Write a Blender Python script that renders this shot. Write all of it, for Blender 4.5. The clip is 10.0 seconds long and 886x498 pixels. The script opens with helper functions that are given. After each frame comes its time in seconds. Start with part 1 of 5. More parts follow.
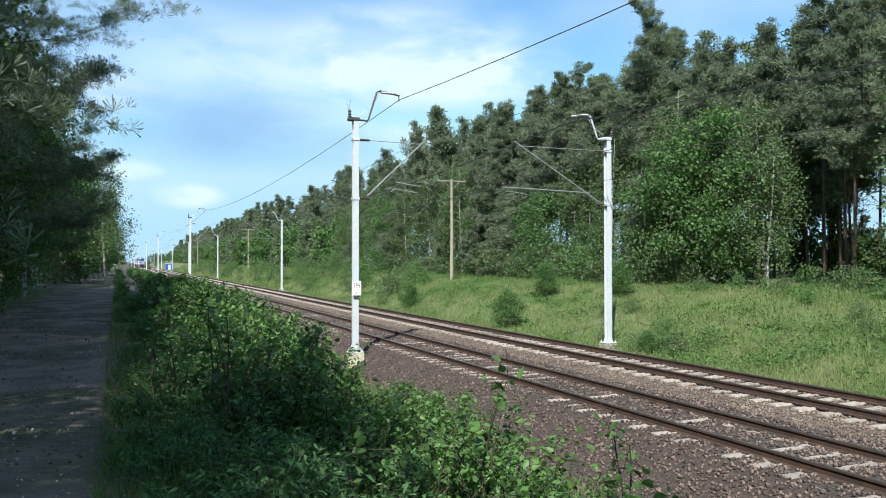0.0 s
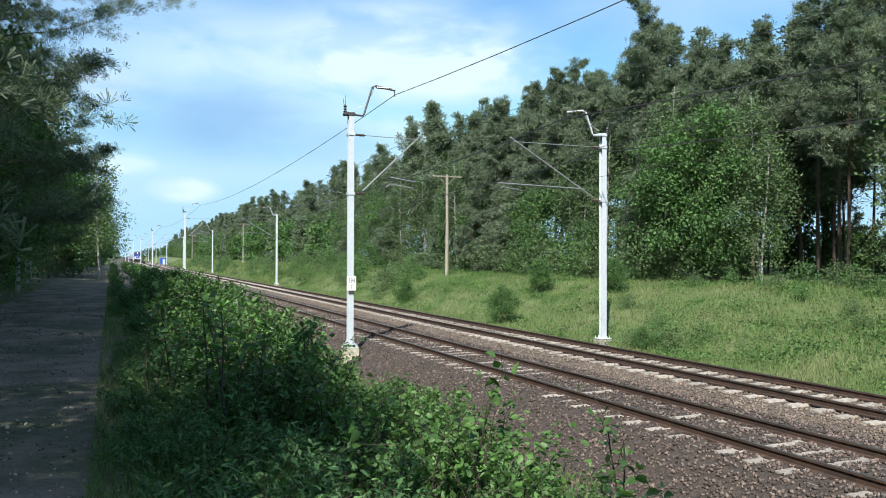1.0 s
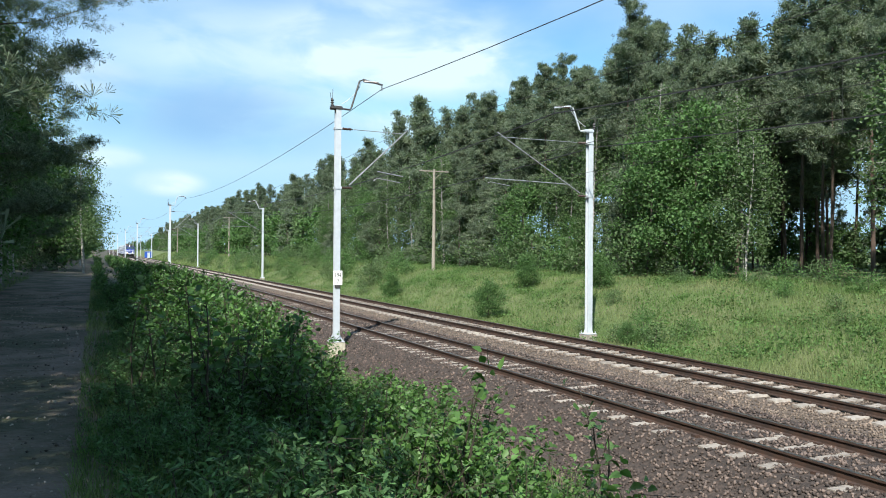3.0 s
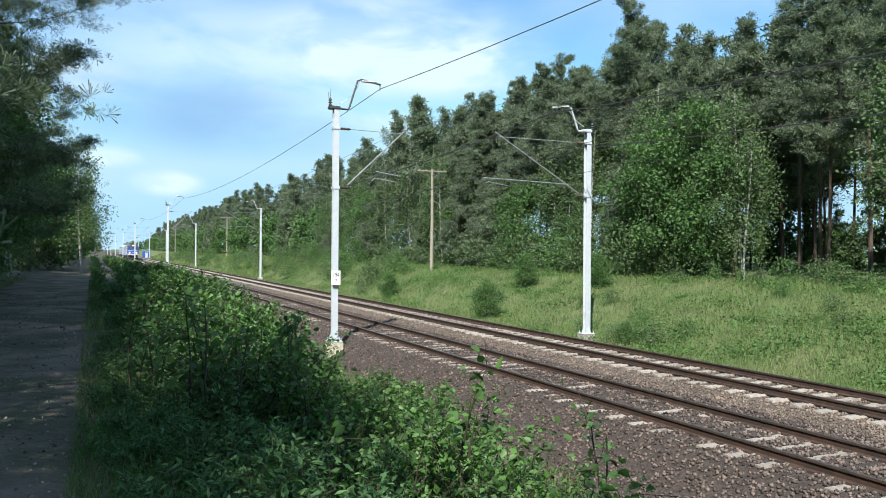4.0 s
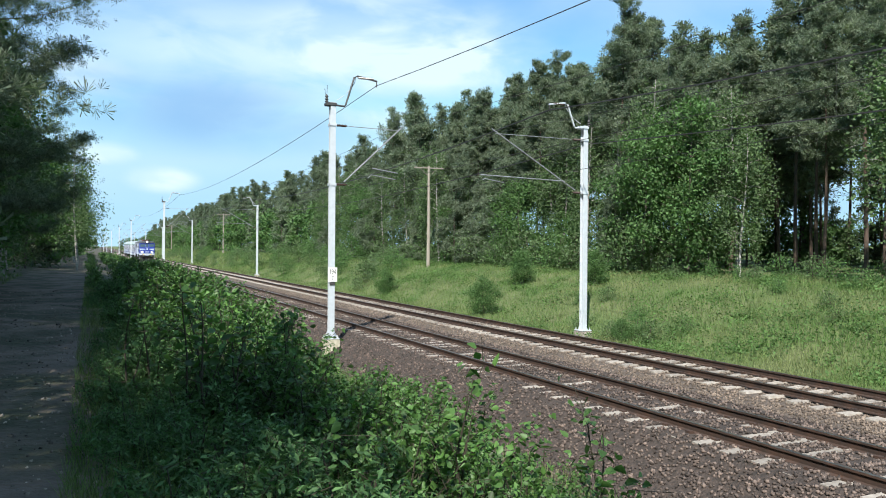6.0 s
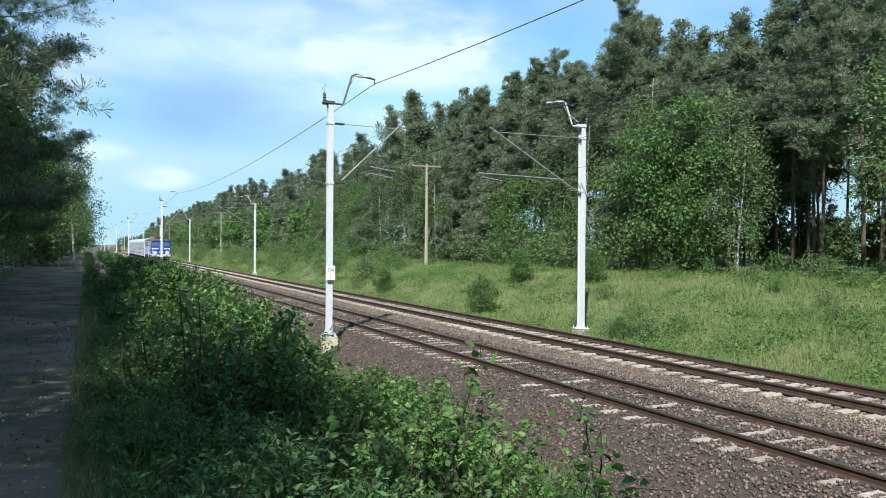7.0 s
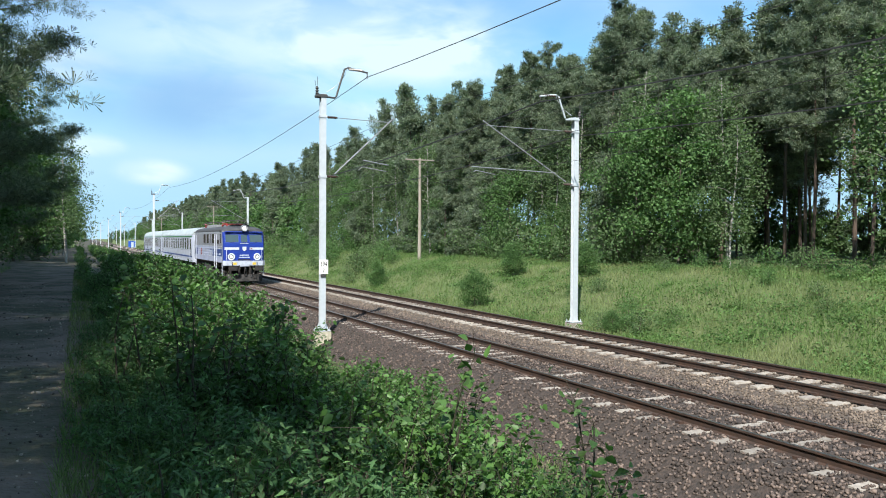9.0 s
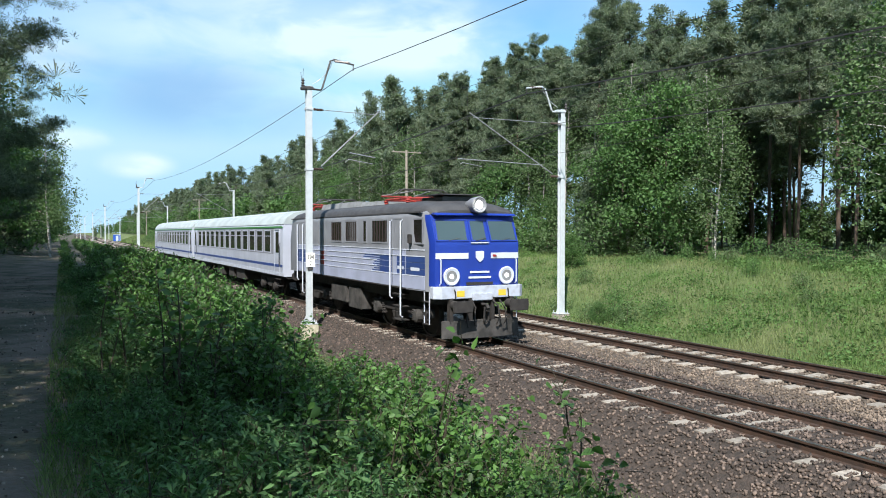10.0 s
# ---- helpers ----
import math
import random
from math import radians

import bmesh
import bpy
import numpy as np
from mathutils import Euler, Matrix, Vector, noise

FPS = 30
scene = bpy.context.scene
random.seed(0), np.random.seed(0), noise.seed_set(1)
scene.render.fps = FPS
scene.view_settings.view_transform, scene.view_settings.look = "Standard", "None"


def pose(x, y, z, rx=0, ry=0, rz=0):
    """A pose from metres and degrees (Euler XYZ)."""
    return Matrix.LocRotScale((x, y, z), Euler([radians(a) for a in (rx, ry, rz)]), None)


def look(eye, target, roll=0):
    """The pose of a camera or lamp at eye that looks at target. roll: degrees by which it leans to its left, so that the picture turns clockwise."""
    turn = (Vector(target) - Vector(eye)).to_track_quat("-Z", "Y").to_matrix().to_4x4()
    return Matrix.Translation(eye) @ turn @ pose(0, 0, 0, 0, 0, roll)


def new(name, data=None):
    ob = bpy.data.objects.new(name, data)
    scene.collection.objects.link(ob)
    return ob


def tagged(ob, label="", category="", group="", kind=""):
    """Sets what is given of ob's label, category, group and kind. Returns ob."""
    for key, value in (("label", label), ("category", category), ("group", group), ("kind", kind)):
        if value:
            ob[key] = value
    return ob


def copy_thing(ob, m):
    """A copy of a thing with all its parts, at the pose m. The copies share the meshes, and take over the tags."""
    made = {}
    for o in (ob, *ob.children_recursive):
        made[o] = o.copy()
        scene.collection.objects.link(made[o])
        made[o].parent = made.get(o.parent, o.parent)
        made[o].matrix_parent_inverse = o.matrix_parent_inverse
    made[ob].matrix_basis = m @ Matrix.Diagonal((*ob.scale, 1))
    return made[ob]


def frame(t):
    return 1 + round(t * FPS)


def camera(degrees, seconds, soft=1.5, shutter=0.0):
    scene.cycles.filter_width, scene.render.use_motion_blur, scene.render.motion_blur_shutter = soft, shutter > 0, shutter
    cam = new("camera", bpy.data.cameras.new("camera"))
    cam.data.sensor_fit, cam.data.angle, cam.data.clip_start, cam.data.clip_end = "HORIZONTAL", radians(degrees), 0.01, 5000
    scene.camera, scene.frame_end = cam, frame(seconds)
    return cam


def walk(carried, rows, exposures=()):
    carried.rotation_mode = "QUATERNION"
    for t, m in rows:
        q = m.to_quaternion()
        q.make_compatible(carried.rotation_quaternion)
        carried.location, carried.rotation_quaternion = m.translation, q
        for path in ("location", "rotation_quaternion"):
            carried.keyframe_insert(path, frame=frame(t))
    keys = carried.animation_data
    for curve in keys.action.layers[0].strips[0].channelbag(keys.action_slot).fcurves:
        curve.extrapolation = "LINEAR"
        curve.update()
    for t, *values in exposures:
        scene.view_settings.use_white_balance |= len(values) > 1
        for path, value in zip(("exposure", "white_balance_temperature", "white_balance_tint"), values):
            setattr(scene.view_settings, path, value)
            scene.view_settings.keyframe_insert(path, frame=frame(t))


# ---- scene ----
EYE = (0.0, 0.0, 3.009)
# seconds, heading to the right of the track's line, tilt, lean
PATH = [(0, 22.683, 0.968, -0.057), (0.5, 22.815, 0.797, -0.005), (1, 23.053, 0.625, 0.159), (1.5, 23.384, 0.454, 0.293),
        (2, 23.723, 0.332, 0.345), (2.5, 23.942, 0.248, 0.42), (4, 24.210, 0.227, 0.430), (4.5, 24.292, 0.190, 0.430),
        (5, 24.353, 0.140, 0.427), (5.5, 24.408, 0.060, 0.416), (7, 24.622, -0.139, 0.400), (7.5, 24.741, -0.235, 0.341),
        (8, 24.869, -0.330, 0.354), (8.5, 24.962, -0.421, 0.326), (9, 25.141, -0.614, 0.306), (9.5, 25.527, -0.906, 0.232),
        (10, 26.124, -1.192, 0.072)]
cam = camera(60.98, 10.0, soft=1.0)
walk(cam, [(t, pose(*EYE, 90 + tilt, 0, -head) @ pose(0, 0, 0, 0, 0, lean)) for t, head, tilt, lean in PATH])

# ---- light ----
SUN_TO = Vector((-0.60, -0.80, 0)).normalized()
ELEV = radians(47)
sun_data = bpy.data.lights.new("sun", "SUN")
sun_data.energy, sun_data.angle, sun_data.color = 5.4, radians(0.6), (1.0, 0.965, 0.90)
sun = new("sun", sun_data)
sun_dir = Vector((SUN_TO.x * math.cos(ELEV), SUN_TO.y * math.cos(ELEV), math.sin(ELEV)))
sun.matrix_world = look((0, 0, 60), Vector((0, 0, 60)) - sun_dir)
scene.view_settings.exposure = 0.66


def make_world():
    w = bpy.data.worlds.new("sky")
    w.use_nodes = True
    nt = w.node_tree
    n, l = nt.nodes, nt.links
    n.clear()
    out, bg = n.new("ShaderNodeOutputWorld"), n.new("ShaderNodeBackground")
    sky = n.new("ShaderNodeTexSky")
    sky.sky_type, sky.sun_disc = "NISHITA", False
    sky.sun_elevation, sky.sun_rotation = ELEV, math.atan2(SUN_TO.x, SUN_TO.y)
    sky.air_density, sky.dust_density, sky.ozone_density = 1.0, 0.15, 2.0
    tint = n.new("ShaderNodeMixRGB")
    tint.blend_type, tint.inputs["Fac"].default_value, tint.inputs["Color2"].default_value = "MULTIPLY", 1.0, (0.76, 1.26, 1.46, 1)
    l.new(sky.outputs["Color"], tint.inputs["Color1"])
    tc, mp = n.new("ShaderNodeTexCoord"), n.new("ShaderNodeMapping")
    mp.inputs["Scale"].default_value = (1, 1, 2.6)
    l.new(tc.outputs["Generated"], mp.inputs["Vector"])

    def value(op, x, y=None, z=None):
        m = n.new("ShaderNodeMath")
        m.operation = op
        for i, v in enumerate((x, y, z)):
            if v is not None:
                if isinstance(v, (int, float)):
                    m.inputs[i].default_value = v
                else:
                    l.new(v, m.inputs[i])
        return m.outputs[0]

    def clouds(scale, low, high, detail=8):
        t, r = n.new("ShaderNodeTexNoise"), n.new("ShaderNodeMapRange")
        t.inputs["Scale"].default_value, t.inputs["Detail"].default_value, t.inputs["Distortion"].default_value = scale, detail, 0.5
        r.interpolation_type = "SMOOTHSTEP"
        r.inputs["From Min"].default_value, r.inputs["From Max"].default_value = low, high
        l.new(mp.outputs[0], t.inputs["Vector"])
        l.new(t.outputs["Fac"], r.inputs["Value"])
        return r.outputs[0]

    # thin veil everywhere, and single clouds: heading, height in degrees, size, weight
    veil = value("MULTIPLY_ADD", clouds(2.0, 0.32, 0.70), 0.30, 0.06)
    wisp = clouds(7.0, 0.36, 0.62)
    total = veil
    for head, high, size, weight in ((21, 15.5, 0.21, 0.75), (10, 13, 0.30, 0.45), (27, 13.5, 0.14, 0.6), (0.3, 6.5, 0.045, 1.2), (4.0, 4.8, 0.055, 1.2), (20, 9.5, 0.07, 0.6), (-3, 11.5, 0.10, 0.6), (60, 25, 0.5, 0.5), (-60, 30, 0.6, 0.5), (150, 35, 0.7, 0.5)):
        h, e = radians(head), radians(high)
        d, r = n.new("ShaderNodeVectorMath"), n.new("ShaderNodeMapRange")
        d.operation = "DISTANCE"
        d.inputs[1].default_value = (math.sin(h) * math.cos(e), math.cos(h) * math.cos(e), math.sin(e) * 2.6)
        l.new(mp.outputs[0], d.inputs[0])
        r.interpolation_type = "SMOOTHSTEP"
        r.inputs["From Min"].default_value, r.inputs["From Max"].default_value = size, size * 0.2
        l.new(d.outputs["Value"], r.inputs["Value"])
        total = value("MULTIPLY_ADD", value("MULTIPLY", r.outputs[0], value("MULTIPLY_ADD", wisp, 0.7, 0.3)), weight, total)
    mix = n.new("ShaderNodeMixRGB")
    mix.use_clamp = False
    l.new(value("MINIMUM", total, 0.9), mix.inputs["Fac"])
    mix.inputs["Color2"].default_value = (6.6, 8.0, 8.6, 1)
    cap = n.new("ShaderNodeVectorMath")
    cap.operation, cap.inputs[1].default_value = "MINIMUM", (3.4, 5.9, 8.0)
    l.new(tint.outputs["Color"], cap.inputs[0])
    l.new(cap.outputs[0], mix.inputs["Color1"])
    # the blue-grey underside of the long cloud
    band = None
    for head, high, size, weight in ((1, 10.3, 0.17, 0.6), (7, 9.8, 0.19, 0.8), (13, 9.0, 0.13, 0.5)):
        h, e = radians(head), radians(high)
        d, r = n.new("ShaderNodeVectorMath"), n.new("ShaderNodeMapRange")
        d.operation = "DISTANCE"
        d.inputs[1].default_value = (math.sin(h) * math.cos(e), math.cos(h) * math.cos(e), math.sin(e) * 2.6)
        l.new(mp.outputs[0], d.inputs[0])
        r.interpolation_type = "SMOOTHSTEP"
        r.inputs["From Min"].default_value, r.inputs["From Max"].default_value = size, size * 0.15
        l.new(d.outputs["Value"], r.inputs["Value"])
        soft_part = value("MULTIPLY", r.outputs[0], weight)
        band = soft_part if band is None else value("MAXIMUM", band, soft_part)
    shade = n.new("ShaderNodeMixRGB")
    shade.inputs["Color2"].default_value = (2.3, 4.2, 7.0, 1)
    l.new(value("MULTIPLY", band, value("MULTIPLY_ADD", clouds(4.0, 0.35, 0.60), 0.6, 0.4)), shade.inputs["Fac"])
    l.new(mix.outputs["Color"], shade.inputs["Color1"])
    l.new(shade.outputs["Color"], bg.inputs["Color"])
    bg.inputs["Strength"].default_value = 0.085
    l.new(bg.outputs[0], out.inputs["Surface"])
    scene.world = w


make_world()


# ---- the line of the railway: it bends a little to the left and climbs a little ----
def bend(y):
    return -0.0132 * (y - 12) - 4.5e-6 * max(0.0, y - 12) ** 2


def rise(y):
    return 6.0e-6 * y * y if y > 0 else 0.0


def on_line(x, y, z=0.0):
    return (x + bend(y), y, z + rise(y))


def heading(y):
    return math.degrees(math.atan2(-(bend(y + 5) - bend(y - 5)), 10))


TRACK_NEAR, TRACK_FAR, GAUGE = 10.19, 14.34, 1.507


# ---- materials ----
def material(name, colour, other=None, rough=0.7, metal=0.0, scale=8.0, bump=0.15, bump_scale=60.0, island=0.0, object_random=0.0, leaf=0.0, spec=0.5, coords="Object", stops=(0.35, 0.65), stretch=(1, 1, 1), depth=0.02):
    m = bpy.data.materials.new(name)
    m.use_nodes = True
    nt = m.node_tree
    n, l = nt.nodes, nt.links
    bsdf, out = n["Principled BSDF"], n["Material Output"]
    bsdf.inputs["Roughness"].default_value, bsdf.inputs["Metallic"].default_value = rough, metal
    bsdf.inputs["Specular IOR Level"].default_value = spec
    other = other or tuple(c * 0.75 for c in colour)
    tc, mp = n.new("ShaderNodeTexCoord"), n.new("ShaderNodeMapping")
    mp.inputs["Scale"].default_value = stretch
    l.new(tc.outputs[coords], mp.inputs["Vector"])
    tex, ramp, mix = n.new("ShaderNodeTexNoise"), n.new("ShaderNodeValToRGB"), n.new("ShaderNodeMixRGB")
    tex.inputs["Scale"].default_value, tex.inputs["Detail"].default_value = scale, 6
    ramp.color_ramp.elements[0].position, ramp.color_ramp.elements[1].position = stops
    l.new(mp.outputs[0], tex.inputs["Vector"])
    l.new(tex.outputs["Fac"], ramp.inputs["Fac"])
    l.new(ramp.outputs["Color"], mix.inputs["Fac"])
    mix.inputs["Color1"].default_value, mix.inputs["Color2"].default_value = (*colour, 1), (*other, 1)
    last = mix.outputs["Color"]
    if island or object_random:
        src = n.new("ShaderNodeNewGeometry").outputs["Random Per Island"] if island else n.new("ShaderNodeObjectInfo").outputs["Random"]
        spread = island or object_random
        rng, mul = n.new("ShaderNodeMapRange"), n.new("ShaderNodeMixRGB")
        rng.inputs["To Min"].default_value, rng.inputs["To Max"].default_value = 1 - spread, 1 + spread
        mul.blend_type, mul.inputs["Fac"].default_value = "MULTIPLY", 1
        l.new(src, rng.inputs["Value"])
        l.new(last, mul.inputs["Color1"])
        l.new(rng.outputs[0], mul.inputs["Color2"])
        last = mul.outputs["Color"]
    l.new(last, bsdf.inputs["Base Color"])
    if bump:
        t2, b = n.new("ShaderNodeTexNoise"), n.new("ShaderNodeBump")
        t2.inputs["Scale"].default_value, t2.inputs["Detail"].default_value = bump_scale, 4
        b.inputs["Strength"].default_value, b.inputs["Distance"].default_value = bump, depth
        l.new(mp.outputs[0], t2.inputs["Vector"])
        l.new(t2.outputs["Fac"], b.inputs["Height"])
        l.new(b.outputs[0], bsdf.inputs["Normal"])
    if leaf:
        tr, ms = n.new("ShaderNodeBsdfTranslucent"), n.new("ShaderNodeMixShader")
        hue = n.new("ShaderNodeMixRGB")
        hue.blend_type, hue.inputs["Fac"].default_value = "MULTIPLY", 1
        hue.inputs["Color2"].default_value = (1.15, 1.55, 0.6, 1)
        l.new(last, hue.inputs["Color1"])
        l.new(hue.outputs["Color"], tr.inputs["Color"])
        ms.inputs["Fac"].default_value = leaf
        l.new(bsdf.outputs[0], ms.inputs[1])
        l.new(tr.outputs[0], ms.inputs[2])
        l.new(ms.outputs[0], out.inputs["Surface"])
    return m


def glow(name, colour, strength):
    m = bpy.data.materials.new(name)
    m.use_nodes = True
    b = m.node_tree.nodes["Principled BSDF"]
    b.inputs["Base Color"].default_value = (*colour, 1)
    b.inputs["Emission Color"].default_value, b.inputs["Emission Strength"].default_value = (*colour, 1), strength
    return m


def glass(name, colour, rough=0.05):
    m = bpy.data.materials.new(name)
    m.use_nodes = True
    b = m.node_tree.nodes["Principled BSDF"]
    b.inputs["Base Color"].default_value = (*colour, 1)
    b.inputs["Roughness"].default_value, b.inputs["IOR"].default_value = rough, 1.5
    b.inputs["Specular IOR Level"].default_value = 0.8
    return m


MAT = dict(
    earth=material("earth", (0.10, 0.085, 0.065), (0.055, 0.06, 0.03), 0.95, scale=0.9, bump=0.6, bump_scale=9, coords="Object"),
    path=material("path", (0.165, 0.128, 0.100), (0.052, 0.058, 0.030), 0.95, scale=1.1, bump=1.0, bump_scale=11, stops=(0.40, 0.60), depth=0.06),
    meadow=material("meadow", (0.070, 0.115, 0.030), (0.125, 0.145, 0.058), 0.95, scale=0.45, bump=0.9, bump_scale=6, depth=0.1),
    # near bed darker than its stones: shade of the gaps put into the colour
    ballast=material("ballast", (0.070, 0.052, 0.043), (0.032, 0.026, 0.022), 0.95, scale=14, bump=1.0, bump_scale=22, depth=0.05),
    pale_ballast=material("pale_ballast", (0.145, 0.112, 0.087), (0.07, 0.055, 0.045), 0.95, scale=14, bump=1.0, bump_scale=22, depth=0.05),
    herb=material("herb", (0.095, 0.175, 0.05), (0.07, 0.135, 0.04), 0.7, scale=0.6, island=0.4, leaf=0.25, bump=0, spec=0.3),
    stone=material("stone", (0.135, 0.101, 0.083), (0.078, 0.060, 0.051), 0.9, scale=3, bump=0.3, island=0.75),
    pale_stone=material("pale_stone", (0.20, 0.155, 0.12), (0.125, 0.097, 0.075), 0.9, scale=3, bump=0.3, island=0.5),
    concrete=material("concrete", (0.36, 0.325, 0.28), (0.24, 0.21, 0.18), 0.9, scale=6, bump=0.3, object_random=0.2),
    pale_concrete=material("pale_concrete", (0.55, 0.51, 0.40), (0.40, 0.37, 0.27), 0.9, scale=9, bump=0.35),
    rail_side=material("rail_side", (0.036, 0.024, 0.019), (0.066, 0.036, 0.024), 0.8, scale=5, bump=0.2),
    rail_top=material("rail_top", (0.35, 0.33, 0.31), rough=0.35, metal=0.9, scale=3, bump=0.05),
    galvanised=material("galvanised", (0.55, 0.59, 0.62), (0.50, 0.54, 0.57), 0.5, 0.15, scale=7, bump=0.05),
    dark_metal=material("dark_metal", (0.05, 0.05, 0.052), (0.09, 0.085, 0.08), 0.6, 0.4, scale=9),
    insulator=material("insulator", (0.07, 0.045, 0.035), rough=0.25, bump=0),
    arm_grey=material("arm_grey", (0.32, 0.34, 0.35), (0.22, 0.23, 0.24), 0.55, 0.4, scale=8, bump=0.05),
    litter=material("litter", (0.30, 0.26, 0.21), (0.05, 0.035, 0.025), 0.9, scale=0.9, island=0.8, bump=0.2),
    wire=material("wire", (0.06, 0.06, 0.06), rough=0.6, metal=0.5, bump=0),
    pole_wood=material("pole_wood", (0.33, 0.30, 0.25), (0.22, 0.19, 0.15), 0.9, scale=4, stretch=(6, 6, 0.4), bump=0.4),
    bark_pine=material("bark_pine", (0.115, 0.078, 0.058), (0.055, 0.043, 0.036), 0.95, scale=4, stretch=(3, 3, 0.7), bump=0.8, bump_scale=16),
    bark_grey=material("bark_grey", (0.11, 0.09, 0.07), (0.06, 0.05, 0.04), 0.95, scale=4, stretch=(3, 3, 0.7), bump=0.8, bump_scale=16),
    bark_birch=material("bark_birch", (0.33, 0.315, 0.285), (0.06, 0.055, 0.05), 0.8, scale=4, stretch=(1.2, 1.2, 3), stops=(0.52, 0.66), bump=0.2),
    needles=material("needles", (0.162, 0.198, 0.130), (0.076, 0.105, 0.070), 0.75, scale=1.1, island=0.5, leaf=0.22, bump=0, spec=0.3),
    birch_leaf=material("birch_leaf", (0.115, 0.172, 0.080), (0.078, 0.125, 0.056), 0.6, scale=0.6, island=0.4, leaf=0.3, bump=0, spec=0.15),
    maple_leaf=material("maple_leaf", (0.100, 0.178, 0.064), (0.066, 0.128, 0.046), 0.6, scale=0.6, island=0.4, leaf=0.3, bump=0, spec=0.15),
    shrub_leaf=material("shrub_leaf", (0.080, 0.162, 0.040), (0.048, 0.108, 0.028), 0.5, scale=1.5, island=0.55, leaf=0.28, bump=0, spec=0.4),
    nettle_leaf=material("nettle_leaf", (0.092, 0.178, 0.062), (0.054, 0.122, 0.044), 0.6, scale=1.5, island=0.4, leaf=0.25, bump=0, spec=0.3),
    grass=material("grass", (0.092, 0.165, 0.045), (0.180, 0.205, 0.092), 0.8, scale=0.4, island=0.45, leaf=0.25, bump=0, spec=0.3),
    stem=material("stem", (0.055, 0.045, 0.028), (0.035, 0.032, 0.02), 0.9, bump=0),
)


# ---- mesh helpers ----
class Geo:
    """Vertices and faces gathered in lists."""

    def __init__(self):
        self.v, self.f = [], []

    def add(self, verts, faces):
        k = len(self.v)
        self.v.extend(verts)
        self.f.extend([tuple(i + k for i in f) for f in faces])
        return self

    def box(self, x0, x1, y0, y1, z0, z1):
        return self.add([(x, y, z) for z in (z0, z1) for y in (y0, y1) for x in (x0, x1)],
                        [(0, 2, 3, 1), (4, 5, 7, 6), (0, 1, 5, 4), (1, 3, 7, 5), (3, 2, 6, 7), (2, 0, 4, 6)])

    def tube(self, pts, radii, n=6, cap=True):
        pts = [Vector(p) for p in pts]
        rings = []
        for i, p in enumerate(pts):
            d = (pts[min(i + 1, len(pts) - 1)] - pts[max(i - 1, 0)]).normalized()
            a = d.orthogonal().normalized() if abs(d.z) < 0.95 else Vector((1, 0, 0)).cross(d).normalized()
            b = d.cross(a)
            r = radii[i] if hasattr(radii, "__len__") else radii
            rings.append([p + (a * math.cos(k * math.tau / n) + b * math.sin(k * math.tau / n)) * r for k in range(n)])
        faces = [(i * n + k, i * n + (k + 1) % n, (i + 1) * n + (k + 1) % n, (i + 1) * n + k) for i in range(len(pts) - 1) for k in range(n)]
        if cap:
            faces += [tuple(reversed(range(n))), tuple(range((len(pts) - 1) * n, len(pts) * n))]
        return self.add([tuple(v) for r in rings for v in r], faces)

    def prism(self, outline, axis, a, b):
        """An outline in the two other axes, drawn out along axis from a to b."""
        def put(p, t):
            return {"x": (t, p[0], p[1]), "y": (p[0], t, p[1]), "z": (p[0], p[1], t)}[axis]
        n = len(outline)
        return self.add([put(p, a) for p in outline] + [put(p, b) for p in outline],
                        [(i, (i + 1) % n, n + (i + 1) % n, n + i) for i in range(n)] + [tuple(reversed(range(n))), tuple(range(n, 2 * n))])

    def lathe(self, profile, centre, axis="z", n=20):
        """A profile of (radius, along) turned round an axis through centre."""
        cx, cy, cz = centre
        vs = []
        for r, t in profile:
            for k in range(n):
                c, s = r * math.cos(k * math.tau / n), r * math.sin(k * math.tau / n)
                vs.append({"z": (cx + c, cy + s, cz + t), "y": (cx + c, cy + t, cz + s), "x": (cx + t, cy + c, cz + s)}[axis])
        m = len(profile)
        return self.add(vs, [(i * n + k, i * n + (k + 1) % n, (i + 1) * n + (k + 1) % n, (i + 1) * n + k) for i in range(m - 1) for k in range(n)]
                        + [tuple(range(n)), tuple(range((m - 1) * n, m * n))])

    def mesh(self, name, bevel=0.0, smooth=False):
        me = bpy.data.meshes.new(name)
        me.from_pydata(self.v, [], self.f)
        bm = bmesh.new()
        bm.from_mesh(me)
        bmesh.ops.recalc_face_normals(bm, faces=bm.faces)
        if bevel:
            bmesh.ops.bevel(bm, geom=[e for e in bm.edges if e.is_manifold and e.calc_face_angle(0) > 0.6], offset=bevel, segments=2, affect="EDGES", clamp_overlap=True)
        if smooth:
            for f in bm.faces:
                f.smooth = True
            for e in bm.edges:
                e.smooth = not (e.is_manifold and e.calc_face_angle(0) > 0.7)
        bm.to_mesh(me)
        bm.free()
        return me


def tri_mesh(name, verts, tris):
    """A mesh from arrays of vertices and triangles."""
    verts, tris = np.asarray(verts, np.float32).reshape(-1, 3), np.asarray(tris, np.int32).reshape(-1, 3)
    me = bpy.data.meshes.new(name)
    me.vertices.add(len(verts))
    me.vertices.foreach_set("co", verts.ravel())
    me.loops.add(tris.size)
    me.loops.foreach_set("vertex_index", tris.ravel())
    me.polygons.add(len(tris))
    me.polygons.foreach_set("loop_start", np.arange(0, tris.size, 3, dtype=np.int32))
    me.update(calc_edges=True)
    return me


